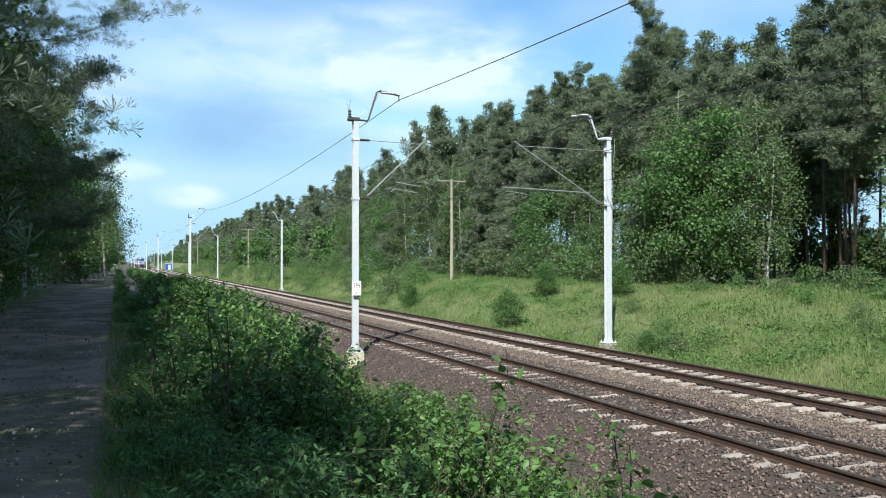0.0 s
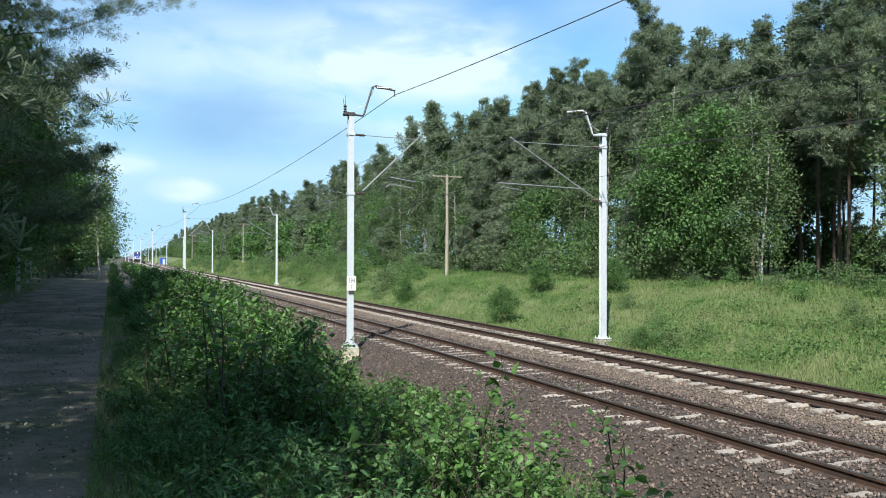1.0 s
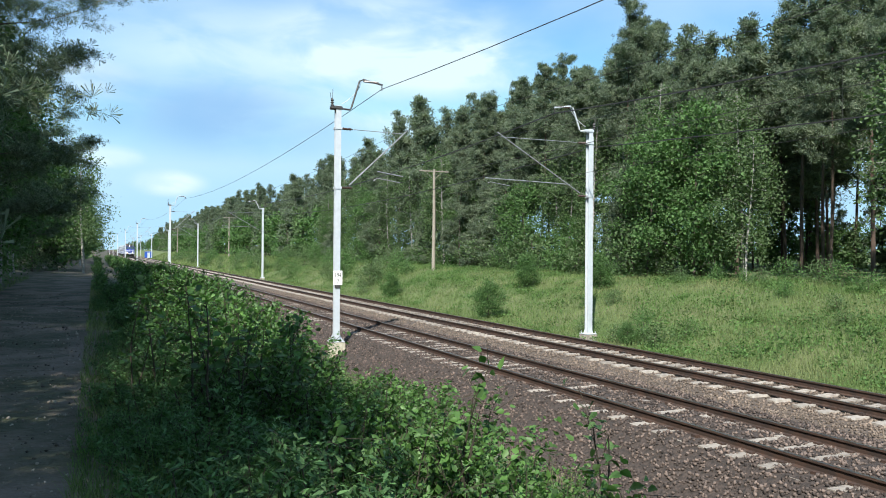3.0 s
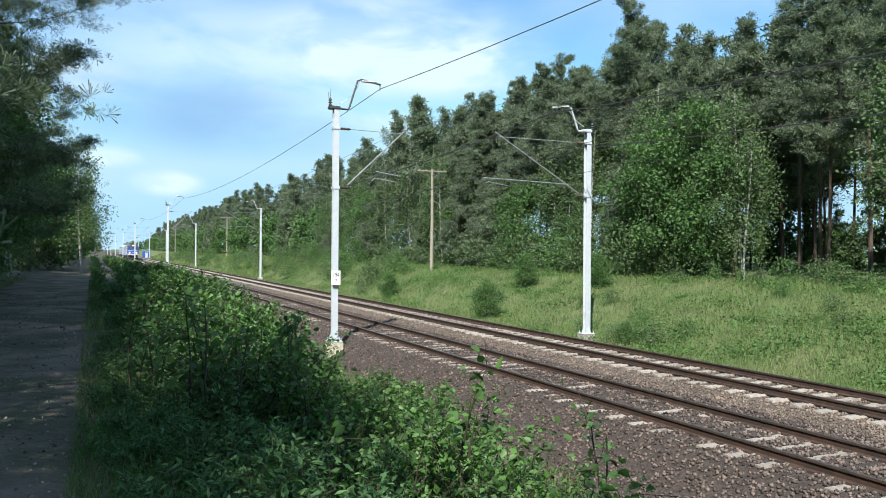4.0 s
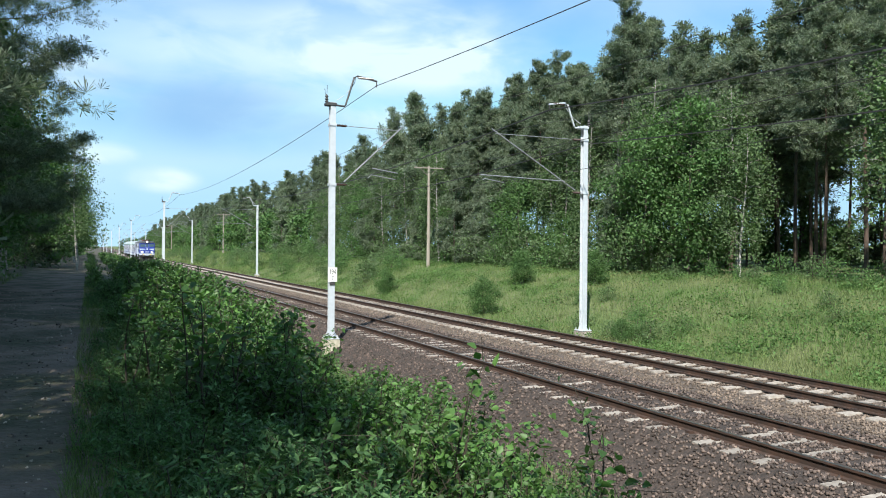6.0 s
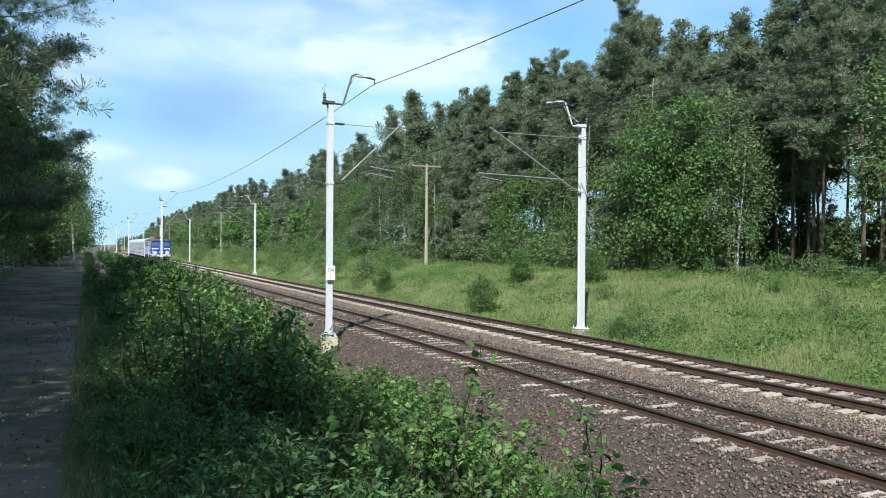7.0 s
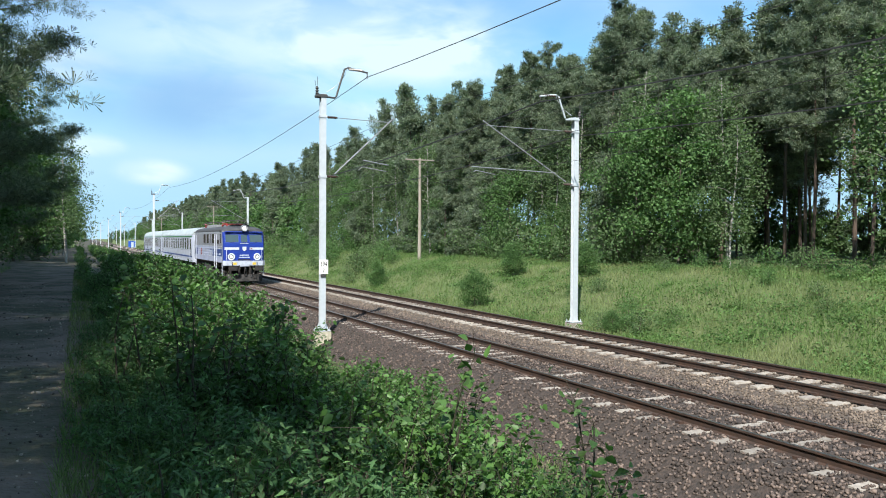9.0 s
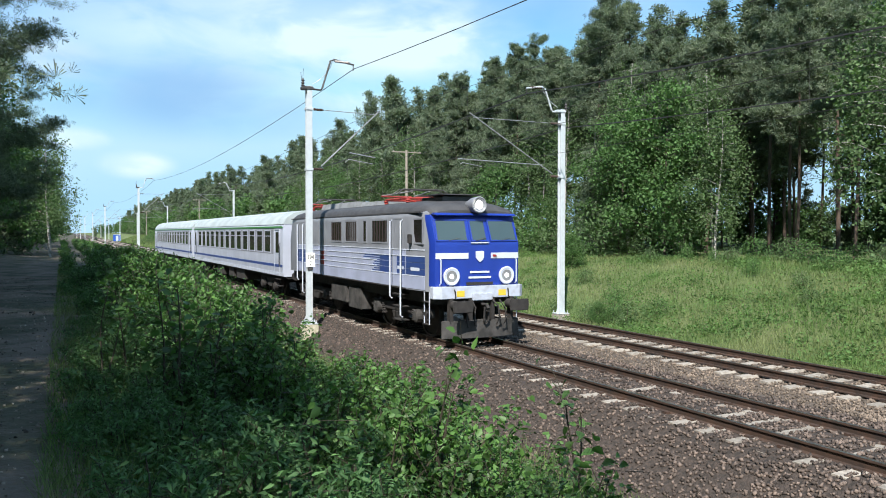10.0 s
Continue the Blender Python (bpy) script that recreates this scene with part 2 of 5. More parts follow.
def part(name, shape, mat, parent=None, label="", bevel=0.0, smooth=False):
    """One mesh object, under a thing or part when a parent is given."""
    me = shape if isinstance(shape, bpy.types.Mesh) else shape.mesh(name, bevel, smooth)
    if not me.materials:
        me.materials.append(MAT[mat] if isinstance(mat, str) else mat)
    ob = new(name, me)
    ob.parent = parent
    return tagged(ob, label) if label else ob


def thing(name, label, category, group="", at=None, kind=""):
    ob = new(name)
    ob.empty_display_size = 0.2
    if at is not None:
        ob.matrix_world = at
    return tagged(ob, label, category, group, kind)


# ---- ground ----
def ground_height(x, y):
    """Height of the ground beside the line, x measured from the line."""
    xs = (-400, -30, -6, -3.4, -0.2, 0.6, 2.5, 4.5, 6.6, 7.4, 8.9, 15.6, 16.8, 18.2, 19.5, 22.0, 25.5, 29, 60, 400)
    zs = (2.4, 2.2, 1.75, 1.45, 1.40, 1.35, 0.85, 0.0, -0.88, -0.95, -0.165, -0.155, -0.55, -0.62, -0.45, 0.65, 1.55, 1.75, 2.1, 3.0)
    return float(np.interp(x, xs, zs))


def lumps(x, y):
    return 0.10 * noise.noise((x * 0.35, y * 0.35, 0)) + 0.05 * noise.noise((x * 1.1, y * 1.1, 5))


def make_ground():
    xs = [-900, -400, -120, -60, -30, -15, -8, -6, -5, -4.2, -3.4] + list(np.arange(-3.0, 8.0, 0.4)) + [8.4, 8.9, 10, 12, 14, 15.6, 16.2, 16.8, 17.5, 18.2, 18.8, 19.5, 20.3, 21.1, 22, 23, 24, 25.5, 27, 29, 33, 40, 60, 120, 300, 900]
    ys = [-900, -300, -100, -40, -20, -10] + list(np.arange(-6, 50, 0.8)) + list(np.arange(50, 120, 3)) + list(np.arange(120, 420, 15)) + [500, 700, 1000, 1600, 3500]
    verts, faces = [], []
    for y in ys:
        yy = min(y, 450)
        for x in xs:
            calm = 0.15 if 6.6 < x < 17 else (0.5 if -3.4 <= x <= 0 else 1.0)
            z = ground_height(x, y) + lumps(x, y) * calm * (1 if y < 120 else 0.3)
            verts.append((x + bend(yy) * (1 if abs(x) < 200 else 0), y, z + rise(yy)))
    w = len(xs)
    band = []
    for j in range(len(ys) - 1):
        for i in range(w - 1):
            faces.append((j * w + i, j * w + i + 1, (j + 1) * w + i + 1, (j + 1) * w + i))
            c = (xs[i] + xs[i + 1]) / 2
            band.append(1 if -3.3 < c < 0.3 else 2 if 7.0 < c < 11.5 else 4 if 11.5 <= c < 17.2 else 3 if c >= 17.2 else 0)
    me = bpy.data.meshes.new("ground")
    me.from_pydata(verts, [], faces)
    for m in ("earth", "path", "ballast", "meadow", "pale_ballast"):
        me.materials.append(MAT[m])
    me.polygons.foreach_set("material_index", band)
    me.polygons.foreach_set("use_smooth", [True] * len(faces))
    tagged(new("ground", me), "sandy path, wooded bank, ballast bed and grassy slope", "ground", kind="structure")


make_ground()


# ---- tracks ----
def rail_outline():
    half = [(0.0, 0.0), (0.036, -0.003), (0.036, -0.03), (0.011, -0.045), (0.011, -0.135), (0.07, -0.155), (0.07, -0.17)]
    return [(x, z) for x, z in half] + [(-x, z) for x, z in reversed(half[1:])]


def sweep(outline, x, ys, dz=0.0):
    n, verts = len(outline), []
    for y in ys:
        verts += [on_line(x + a, y, b + dz) for a, b in outline]
    g = Geo()
    g.add(verts, [(i * n + k, i * n + (k + 1) % n, (i + 1) * n + (k + 1) % n, (i + 1) * n + k) for i in range(len(ys) - 1) for k in range(n)]
          + [tuple(reversed(range(n))), tuple(range((len(ys) - 1) * n, len(ys) * n))])
    return g


RAIL_YS = list(np.arange(-40, 120, 8)) + list(np.arange(120, 700, 20))


def sleeper_mesh():
    g = Geo()
    g.prism([(-0.13, -0.2), (0.13, -0.2), (0.10, 0.0), (-0.10, 0.0)], "x", -1.3, -0.42)
    g.prism([(-0.12, -0.2), (0.12, -0.2), (0.095, -0.012), (-0.095, -0.012)], "x", -0.42, 0.42)
    g.prism([(-0.13, -0.2), (0.13, -0.2), (0.10, 0.0), (-0.10, 0.0)], "x", 0.42, 1.3)
    me = g.mesh("sleeper")
    me.materials.append(MAT["concrete"])
    return me


def clip_geo(g, x, y, z):
    for s in (-1, 1):
        g.box(x + s * 0.12 - 0.045, x + s * 0.12 + 0.045, y - 0.06, y + 0.06, z - 0.004, z + 0.05)


def make_track(name, xc, dz, depth, phase, label):
    track = thing(name, label, "railway track", "running tracks", kind="structure")
    for s in (-0.5, 0.5):
        rail = part("rail", sweep(rail_outline(), xc + s * GAUGE, RAIL_YS, dz), "rail_side", track, "rust-brown steel rail")
        part("running_surface", sweep([(-0.03, 0.0005), (0.03, 0.0005), (0.03, 0.003), (-0.03, 0.003)], xc + s * GAUGE, RAIL_YS, dz), "rail_top", rail, "polished steel top")
    shared = sleeper_mesh()
    clips, rest = Geo(), Geo()
    rng = random.Random(7 if xc < 12 else 8)
    for k in range(-20, 700):
        y = phase + 0.6 * k
        x0, _, z0 = on_line(xc, y, dz)
        if y > 330:
            break
        if -2 < y < 70:
            ob = new("sleeper", shared)
            ob.parent = track
            ob.matrix_world = pose(x0 + rng.uniform(-0.02, 0.02), y + rng.uniform(-0.015, 0.015), z0 - depth + rng.uniform(-0.012, 0.012), rng.uniform(-2, 2), 0, heading(y) + rng.uniform(-0.8, 0.8))
            for s in (-0.5, 0.5):
                clip_geo(clips, x0 + s * GAUGE, y, z0 - 0.165)
        else:
            rest.box(x0 - 1.3, x0 + 1.3, y - 0.11, y + 0.11, z0 - depth - 0.1, z0 - depth)
    tagged(part("sleeper_row", rest, "concrete", track), kind="stuff")
    tagged(part("rail_fastening", clips, "rail_side", track), kind="stuff")


make_track("railway_track", TRACK_NEAR, 0.0, 0.154, 0.52, "rusty railway track on concrete sleepers sunk in brown ballast")
make_track("railway_track", TRACK_FAR, 0.05, 0.168, 0.49, "railway track with clean pale concrete sleepers on ballast")


def make_stones(name, mat, x0, x1, y0, y1, count, low, high, seed, label, keep=lambda x, y: True):
    rng = np.random.default_rng(seed)
    base = np.array([(1, 0, 0), (-1, 0, 0), (0, 1, 0), (0, -1, 0), (0, 0, 1), (0, 0, -1)], float)
    tris = np.array([(0, 2, 4), (2, 1, 4), (1, 3, 4), (3, 0, 4), (2, 0, 5), (1, 2, 5), (3, 1, 5), (0, 3, 5)])
    vs, ts, k = [], [], 0
    for _ in range(count):
        x = rng.uniform(x0, x1)
        y = y0 + (y1 - y0) * rng.random() ** 1.7
        if not keep(x, y):
            continue
        s = rng.uniform(low, high)
        q = np.linalg.qr(rng.normal(size=(3, 3)))[0]
        p = (base * rng.uniform(0.6, 1.25, (6, 1)) * s * np.array([1.0, 0.8, 0.7])) @ q.T
        vs.append(p + np.array(on_line(x, y, ground_height(x, y) + lumps(x, y) * 0.15 + s * 0.4)))
        ts.append(tris + k)
        k += 6
    ob = part(name, tri_mesh(name, np.concatenate(vs), np.concatenate(ts)), mat)
    tagged(ob, label, "ballast", kind="stuff")


def off_sleepers(x, y):
    for xc, phase, wide in ((TRACK_NEAR, 0.52, 0.07), (TRACK_FAR, 0.49, 0.15)):
        if abs(abs(x - xc) - GAUGE / 2) < 0.1:
            return False
        if abs(x - xc) < 1.32 and abs((y - phase + 0.3) % 0.6 - 0.3) < wide:
            return False
    return True


make_stones("ballast_stones", "stone", 7.0, 12.0, 5, 60, 34000, 0.022, 0.052, 1, "reddish-brown crushed stone round the near track", off_sleepers)
make_stones("ballast_stones", "pale_stone", 12.0, 16.8, 8, 60, 20000, 0.022, 0.050, 2, "pale brown crushed stone between the tracks", off_sleepers)


def make_litter():
    """Cones, twigs and pebbles strewn over the path."""
    rng = np.random.default_rng(9)
    base = np.array([(1, 0, 0), (-1, 0, 0), (0, 1, 0), (0, -1, 0), (0, 0, 1), (0, 0, -1)], float)
    tris = np.array([(0, 2, 4), (2, 1, 4), (1, 3, 4), (3, 0, 4), (2, 0, 5), (1, 2, 5), (3, 1, 5), (0, 3, 5)])
    vs, ts = [], []
    for k in range(5200):
        x, y = rng.uniform(-4.2, 0.1), 3 + 27 * rng.random() ** 1.8
        s = rng.uniform(0.006, 0.016) if rng.random() < 0.85 else rng.uniform(0.016, 0.032)
        q = np.linalg.qr(rng.normal(size=(3, 3)))[0]
        vs.append((base * rng.uniform(0.6, 1.3, (6, 1)) * s) @ q.T + np.array(on_line(x, y, ground_height(x, y) + lumps(x, y) * 0.5 + 0.004)))
        ts.append(tris + 6 * k)
    tagged(part("path_litter", tri_mesh("path_litter", np.concatenate(vs), np.concatenate(ts)), "litter"), "cones, pebbles and twigs strewn on the path", "litter", kind="stuff")


make_litter()


# ---- overhead line ----
def ibeam(w, d, t=0.012):
    """Outline of a broad-flanged beam, w across, d deep."""
    return [(-w, -d), (w, -d), (w, -d + t), (t / 2, -d + t), (t / 2, d - t), (w, d - t), (w, d), (-w, d), (-w, d - t), (-t / 2, d - t), (-t / 2, -d + t), (-w, -d + t)]


def make_mast(x, y, side, top, label, sign=False, far=False):
    """side: +1 when the arms reach towards growing x, -1 otherwise. Heights from the rail."""
    px, py, pz = on_line(x, y)
    mast = thing("catenary_mast", label, "catenary mast", "catenary masts", at=pose(px, py, pz, 0, 0, heading(y)))
    base = -0.30
    reach = abs((TRACK_NEAR if side > 0 else TRACK_FAR) - x)
    s = side
    part("post", Geo().prism(ibeam(0.10, 0.11), "z", base, top), "galvanised", mast, "pale galvanised steel beam", bevel=0.004 if not far else 0)
    plate = part("base_plate", Geo().box(-0.26, 0.26, -0.26, 0.26, base - 0.0, base + 0.03), "galvanised", mast, bevel=0.006)
    if not far:
        for a in (-1, 1):
            part("gusset", Geo().prism([(a * 0.11, base + 0.03), (a * 0.24, base + 0.03), (a * 0.11, base + 0.36)], "y", -0.008, 0.008), "galvanised", plate)
        for a in (-0.2, 0.2):
            for b in (-0.2, 0.2):
                part("bolt", Geo().lathe([(0.024, 0), (0.024, 0.05), (0.012, 0.05), (0.012, 0.11)], (a, b, base + 0.03), n=6), "galvanised", plate)
    part("foundation", Geo().prism([(-0.30, base - 0.9), (0.30, base - 0.9), (0.27, base), (-0.27, base)], "y", -0.27, 0.27), "pale_concrete" if s > 0 else "concrete", mast, "weathered concrete block", bevel=0.03)
    low, stay, tip = 5.32, 7.5, 7.53
    # hinged arm: the sloping tube, the stay above and the registration tube
    for z in (low, stay):
        part("clamp", Geo().box(-0.13, 0.13, -0.135, 0.135, z - 0.05, z + 0.05), "galvanised", mast, bevel=0.01)
    m = 8 if not far else 5
    part("cantilever_tube", Geo().tube([(s * 0.45, 0, low + 0.12), (s * (reach + 0.45), 0, tip + 0.12)], 0.026, m), "arm_grey", mast)
    part("stay_tube", Geo().tube([(s * 0.62, 0, stay), (s * (reach + 0.3), 0, tip - 0.05)], 0.014, m), "arm_grey", mast)
    ins = [(0.02, 0)] + [(0.055 if i % 2 else 0.03, 0.03 + 0.028 * i) for i in range(13)] + [(0.02, 0.42)]
    for z0 in (low + 0.02, stay):
        part("insulator", Geo().lathe([(r, t * s) for r, t in ins], (s * 0.15, 0, z0), "x", 10), "insulator", mast, "dark ribbed insulator")
    if s > 0:
        reg = [(s * 1.55, 0, 6.0), (s * (reach + 0.25), 0, 5.86)]
        steady = [(s * (reach - 0.95), 0, 5.62), (s * (reach - 0.8), 0, 5.75), (s * (reach + 0.15), 0, 5.62)]
    else:
        reg = [(s * 0.95, 0, 5.78), (s * (reach + 0.95), 0, 5.86)]
        steady = [(s * (reach + 0.85), 0, 5.66), (s * (reach + 0.75), 0, 5.72), (s * (reach - 0.1), 0, 5.6)]
    part("registration_tube", Geo().tube(reg, 0.020, m), "arm_grey", mast)
    part("steady_arm", Geo().tube(steady, 0.015, m), "arm_grey", mast)
    # feeder arm over the top of the post
    lift = 0.20 if s > 0 else 0.0
    part("feeder_arm", Geo().tube([(0, 0, top - 0.08), (s * 0.45, 0, top - 0.1), (s * 0.5, 0, top - 0.04), (s * 0.82, 0, top + 0.8 + lift), (s * 0.95, 0, top + 0.86 + lift), (s * 1.72, 0, top + 0.74 + lift)], 0.035, m), "dark_metal" if not far and s > 0 else "galvanised", mast)
    part("feeder_insulator", Geo().lathe([(r * 0.9, t * s * 1.5) for r, t in ins], (s * 0.95, 0, top + 0.80 + lift), "x", 10), "insulator", mast)
    part("dropper", Geo().tube([(s * 1.70, 0, top + 0.74 + lift), (s * 1.70, 0, top + 0.52 + lift)], 0.02, 5), "dark_metal", mast)
    part("jumper", Geo().tube([(s * (0.15 + 0.75 * math.sin(k / 8 * 1.57)), 0.05, top + 0.1 + (0.74 + lift) * (1 - math.cos(k / 8 * 1.57)) ** 0.6) for k in range(9)], 0.012, 5), "galvanised", mast)
    part("head_plate", Geo().box(-0.28, 0.14, -0.14, 0.14, top - 0.14, top - 0.02), "dark_metal" if s > 0 else "galvanised", mast, bevel=0.02)
    horn = Geo().lathe([(0.03, 0), (0.075, 0.03), (0.03, 0.09), (0.075, 0.12), (0.03, 0.18), (0.07, 0.21), (0.02, 0.3)], (-s * 0.22, 0, top - 0.02), n=10)
    horn.tube([(-s * 0.22, 0, top + 0.25), (-s * 0.20, 0, top + 0.62)], 0.008, 4)
    horn.tube([(-s * 0.26, 0, top + 0.2), (-s * 0.30, 0, top + 0.48)], 0.008, 4)
    part("arrester", horn, "dark_metal", mast, "dark surge arrester with horns")
    if not far:
        part("earth_strip", Geo().box(-s * 0.12 - 0.01, -s * 0.12 + 0.01, -0.10, -0.06, base, top - 0.3), "galvanised", mast)
    if sign:
        board = part("number_board", Geo().box(-0.17, 0.17, -0.16, -0.145, 1.78, 2.30), MAT["sign_white"], mast, "white enamel distance board", bevel=0.004)
        part("board_bracket", Geo().box(-0.10, 0.10, -0.146, -0.11, 1.66, 1.80), "dark_metal", mast, bevel=0.01)
        for txt, size, z in (("194", 0.25, 2.06), ("7", 0.22, 1.83)):
            cu = bpy.data.curves.new("digits", "FONT")
            cu.body, cu.size, cu.align_x, cu.extrude = txt, size, "CENTER", 0.002
            tmp = bpy.data.objects.new("digits", cu)
            scene.collection.objects.link(tmp)
            bpy.context.view_layer.update()
            me = bpy.data.meshes.new_from_object(tmp)
            bpy.data.objects.remove(tmp)
            me.transform(Matrix.Diagonal((0.68, 1, 1, 1)))
            me.materials.clear()
            dg = part("digits", me, "dark_metal", board, "black digits")
            dg.matrix_local = pose(0, -0.164, z, 90, 0, 0)
    return mast


MAT["sign_white"] = material("sign_white", (0.82, 0.82, 0.78), (0.74, 0.74, 0.70), 0.45, scale=5, bump=0.03)
NEAR_MASTS, FAR_MASTS = (26.7, 94, 168, 232, 305, 372, 440), (25.7, 91.6, 154, 218, 283, 348, 415)
for i, y in enumerate(NEAR_MASTS):
    make_mast(7.87, y, 1, 8.32, "galvanised steel catenary mast on a pale concrete block beside the track", sign=i == 0, far=i > 0)
for i, y in enumerate(FAR_MASTS):
    make_mast(18.2, y, -1, 8.08, "galvanised steel catenary mast beyond the far track", far=i > 0)


def make_wire(name, x, z, spans, sag, radius, label):
    """A hanging wire from mast to mast."""
    pts = []
    for a, b in zip(spans[:-1], spans[1:]):
        for k in range(16):
            u = k / 16
            y = a + (b - a) * u
            zz = z + (rise(b) - rise(a)) * u + rise(a) - sag * (1.0 if a < 0 else 0.72) * 4 * u * (1 - u)
            pts.append((x + bend(a) + (bend(b) - bend(a)) * u, y, zz))
    tagged(part(name, Geo().tube(pts, radius, 4), "wire"), label, "overhead wire", "overhead wires")


near_ys, far_ys = (-40,) + NEAR_MASTS[:5], (-40,) + FAR_MASTS[:5]
make_wire("feeder_wire", 7.87 + 1.7, 9.10, near_ys, 1.12, 0.013, "thin dark feeder wire hung from mast to mast")
make_wire("feeder_wire", 18.2 - 1.7, 8.60, far_ys, 1.3, 0.027, "dark feeder wire hung from mast to mast")
make_wire("earth_wire", 18.35, 7.35, far_ys, 1.1, 0.024, "dark earth wire along the far masts")
for x, ys in ((TRACK_NEAR + 0.2, near_ys), (TRACK_FAR - 0.1, far_ys)):
    make_wire("messenger_wire", x, 7.55, ys, 0.75, 0.007, "thin dark messenger wire above the track")
    make_wire("contact_wire", x - 0.1, 5.6, ys, 0.02, 0.007, "thin dark contact wire above the track")
    for a, b in zip(ys[:3], ys[1:3]):
        for k in range(1, 9):
            u = k / 9
            y = a + (b - a) * u
            px, py, pz = on_line(x - 0.05, y)
            top = 7.55 - 0.75 * 4 * u * (1 - u)
            tagged(part("dropper_wire", Geo().tube([(px, py, pz + 5.6), (px, py, pz + top)], 0.003, 4), "wire"), "thin dropper between the contact and messenger wires", "overhead wire", "dropper wires")


def make_pole(x, y, height, label):
    px, py, pz = on_line(x, y, ground_height(x, y))
    pole = thing("telegraph_pole", label, "utility pole", "telegraph poles", at=pose(px, py, pz, 0, 0, 0))
    part("post", Geo().tube([(0, 0, -0.5), (0.03, 0, height * 0.5), (0, 0, height)], [0.16, 0.13, 0.10], 10), "pole_wood", pole, smooth=True)
    part("crossarm", Geo().box(-1.3, 1.3, -0.05, 0.05, height - 0.22, height - 0.12), "pole_wood", pole, bevel=0.01)
    for s in (-1, 1):
        part("brace", Geo().tube([(s * 0.75, 0.02, height - 0.2), (0, 0.02, height - 0.9)], 0.02, 5), "pole_wood", pole)
        for d in (0.5, 1.15):
            part("insulator", Geo().lathe([(0.015, 0), (0.03, 0.02), (0.02, 0.05), (0.03, 0.07), (0.01, 0.09)], (s * d, 0, height - 0.12), n=8), "arm_grey", pole)


for y in (57, 161, 267):
    make_pole(25.2, y, 8.35, "grey weathered wooden telegraph pole with a crossarm")


# ---- plants ----
def leaf_cloud(centres, normals, sizes, rng, shape, flat=0.5):
    """Leaves of one outline (u along, v across, w lift) set at the centres."""
    n, k = len(centres), len(shape[0])
    d = rng.normal(size=(n, 3)) * (1 - flat) + normals * flat
    d /= np.linalg.norm(d, axis=1)[:, None] + 1e-9
    a = rng.normal(size=(n, 3))
    a -= (a * d).sum(1)[:, None] * d
    a /= np.linalg.norm(a, axis=1)[:, None] + 1e-9
    b = np.cross(d, a)
    o = np.array(shape[0])
    v = centres[:, None, :] + sizes[:, None, None] * (a[:, None, :] * o[None, :, 0:1] + b[:, None, :] * o[None, :, 1:2] + d[:, None, :] * o[None, :, 2:3])
    t = np.array(shape[1])[None] + (np.arange(n) * k)[:, None, None]
    return v.reshape(-1, 3), t.reshape(-1, 3)


NEEDLES = ([p for k in range(9) for p in ((0, 0, 0.0), (0.62 * math.cos(k * 2.4) * (0.35 + 0.08 * k), 0.62 * math.sin(k * 2.4) * (0.35 + 0.08 * k), 0.75 - 0.07 * k),
                                          (0.62 * math.cos(k * 2.4 + 0.24) * (0.35 + 0.08 * k), 0.62 * math.sin(k * 2.4 + 0.24) * (0.35 + 0.08 * k), 0.70 - 0.07 * k))], [(3 * k, 3 * k + 1, 3 * k + 2) for k in range(9)])
FINE = ([p for k in range(14) for p in ((0, 0, 0.0), (0.66 * math.cos(k * 2.4) * (0.3 + 0.055 * k), 0.66 * math.sin(k * 2.4) * (0.3 + 0.055 * k), 0.8 - 0.05 * k),
                                        (0.66 * math.cos(k * 2.4 + 0.13) * (0.3 + 0.055 * k), 0.66 * math.sin(k * 2.4 + 0.13) * (0.3 + 0.055 * k), 0.76 - 0.05 * k))], [(3 * k, 3 * k + 1, 3 * k + 2) for k in range(14)])
DIAMOND = ([(-0.5, 0, 0), (0.05, 0.36, 0.08), (0.6, 0, 0), (0.0, -0.36, 0.08)], [(0, 2, 1), (0, 3, 2)])
LEAF = ([(-0.5, 0, 0), (-0.22, 0.34, 0.08), (0.15, 0.27, 0.06), (0.62, 0, -0.06), (0.15, -0.27, 0.06), (-0.22, -0.34, 0.08)],
        [(0, 3, 2), (0, 2, 1), (0, 5, 4), (0, 4, 3)])
NARROW = ([(-0.5, 0, 0), (-0.1, 0.20, 0.07), (0.7, 0, -0.08), (-0.1, -0.20, 0.07)], [(0, 2, 1), (0, 3, 2)])
TUFT = ([p for az, out, up in ((0.3, 0.25, 0.85), (2.3, 0.55, 0.6), (0.8, 0.66, 0.42), (3.3, 0.7, 0.35), (4.2, 0.66, 0.40), (5.5, 0.7, 0.3))
         for p in ((0, 0, 0), (out * math.cos(az), out * math.sin(az), up), (out * math.cos(az + 0.26) * 0.92 + 0.03, out * math.sin(az + 0.26) * 0.92, up * 0.92))], [(3 * k, 3 * k + 1, 3 * k + 2) for k in range(6)])


def limb_points(start, way, length, droop, rng, n=6, wob=0.08):
    pts, p, d = [Vector(start)], Vector(start), Vector(way).normalized()
    for i in range(n):
        d = (d + Vector(rng.normal(0, wob, 3)) + Vector((0, 0, droop))).normalized()
        p = p + d * (length / n)
        pts.append(p.copy())
    return pts


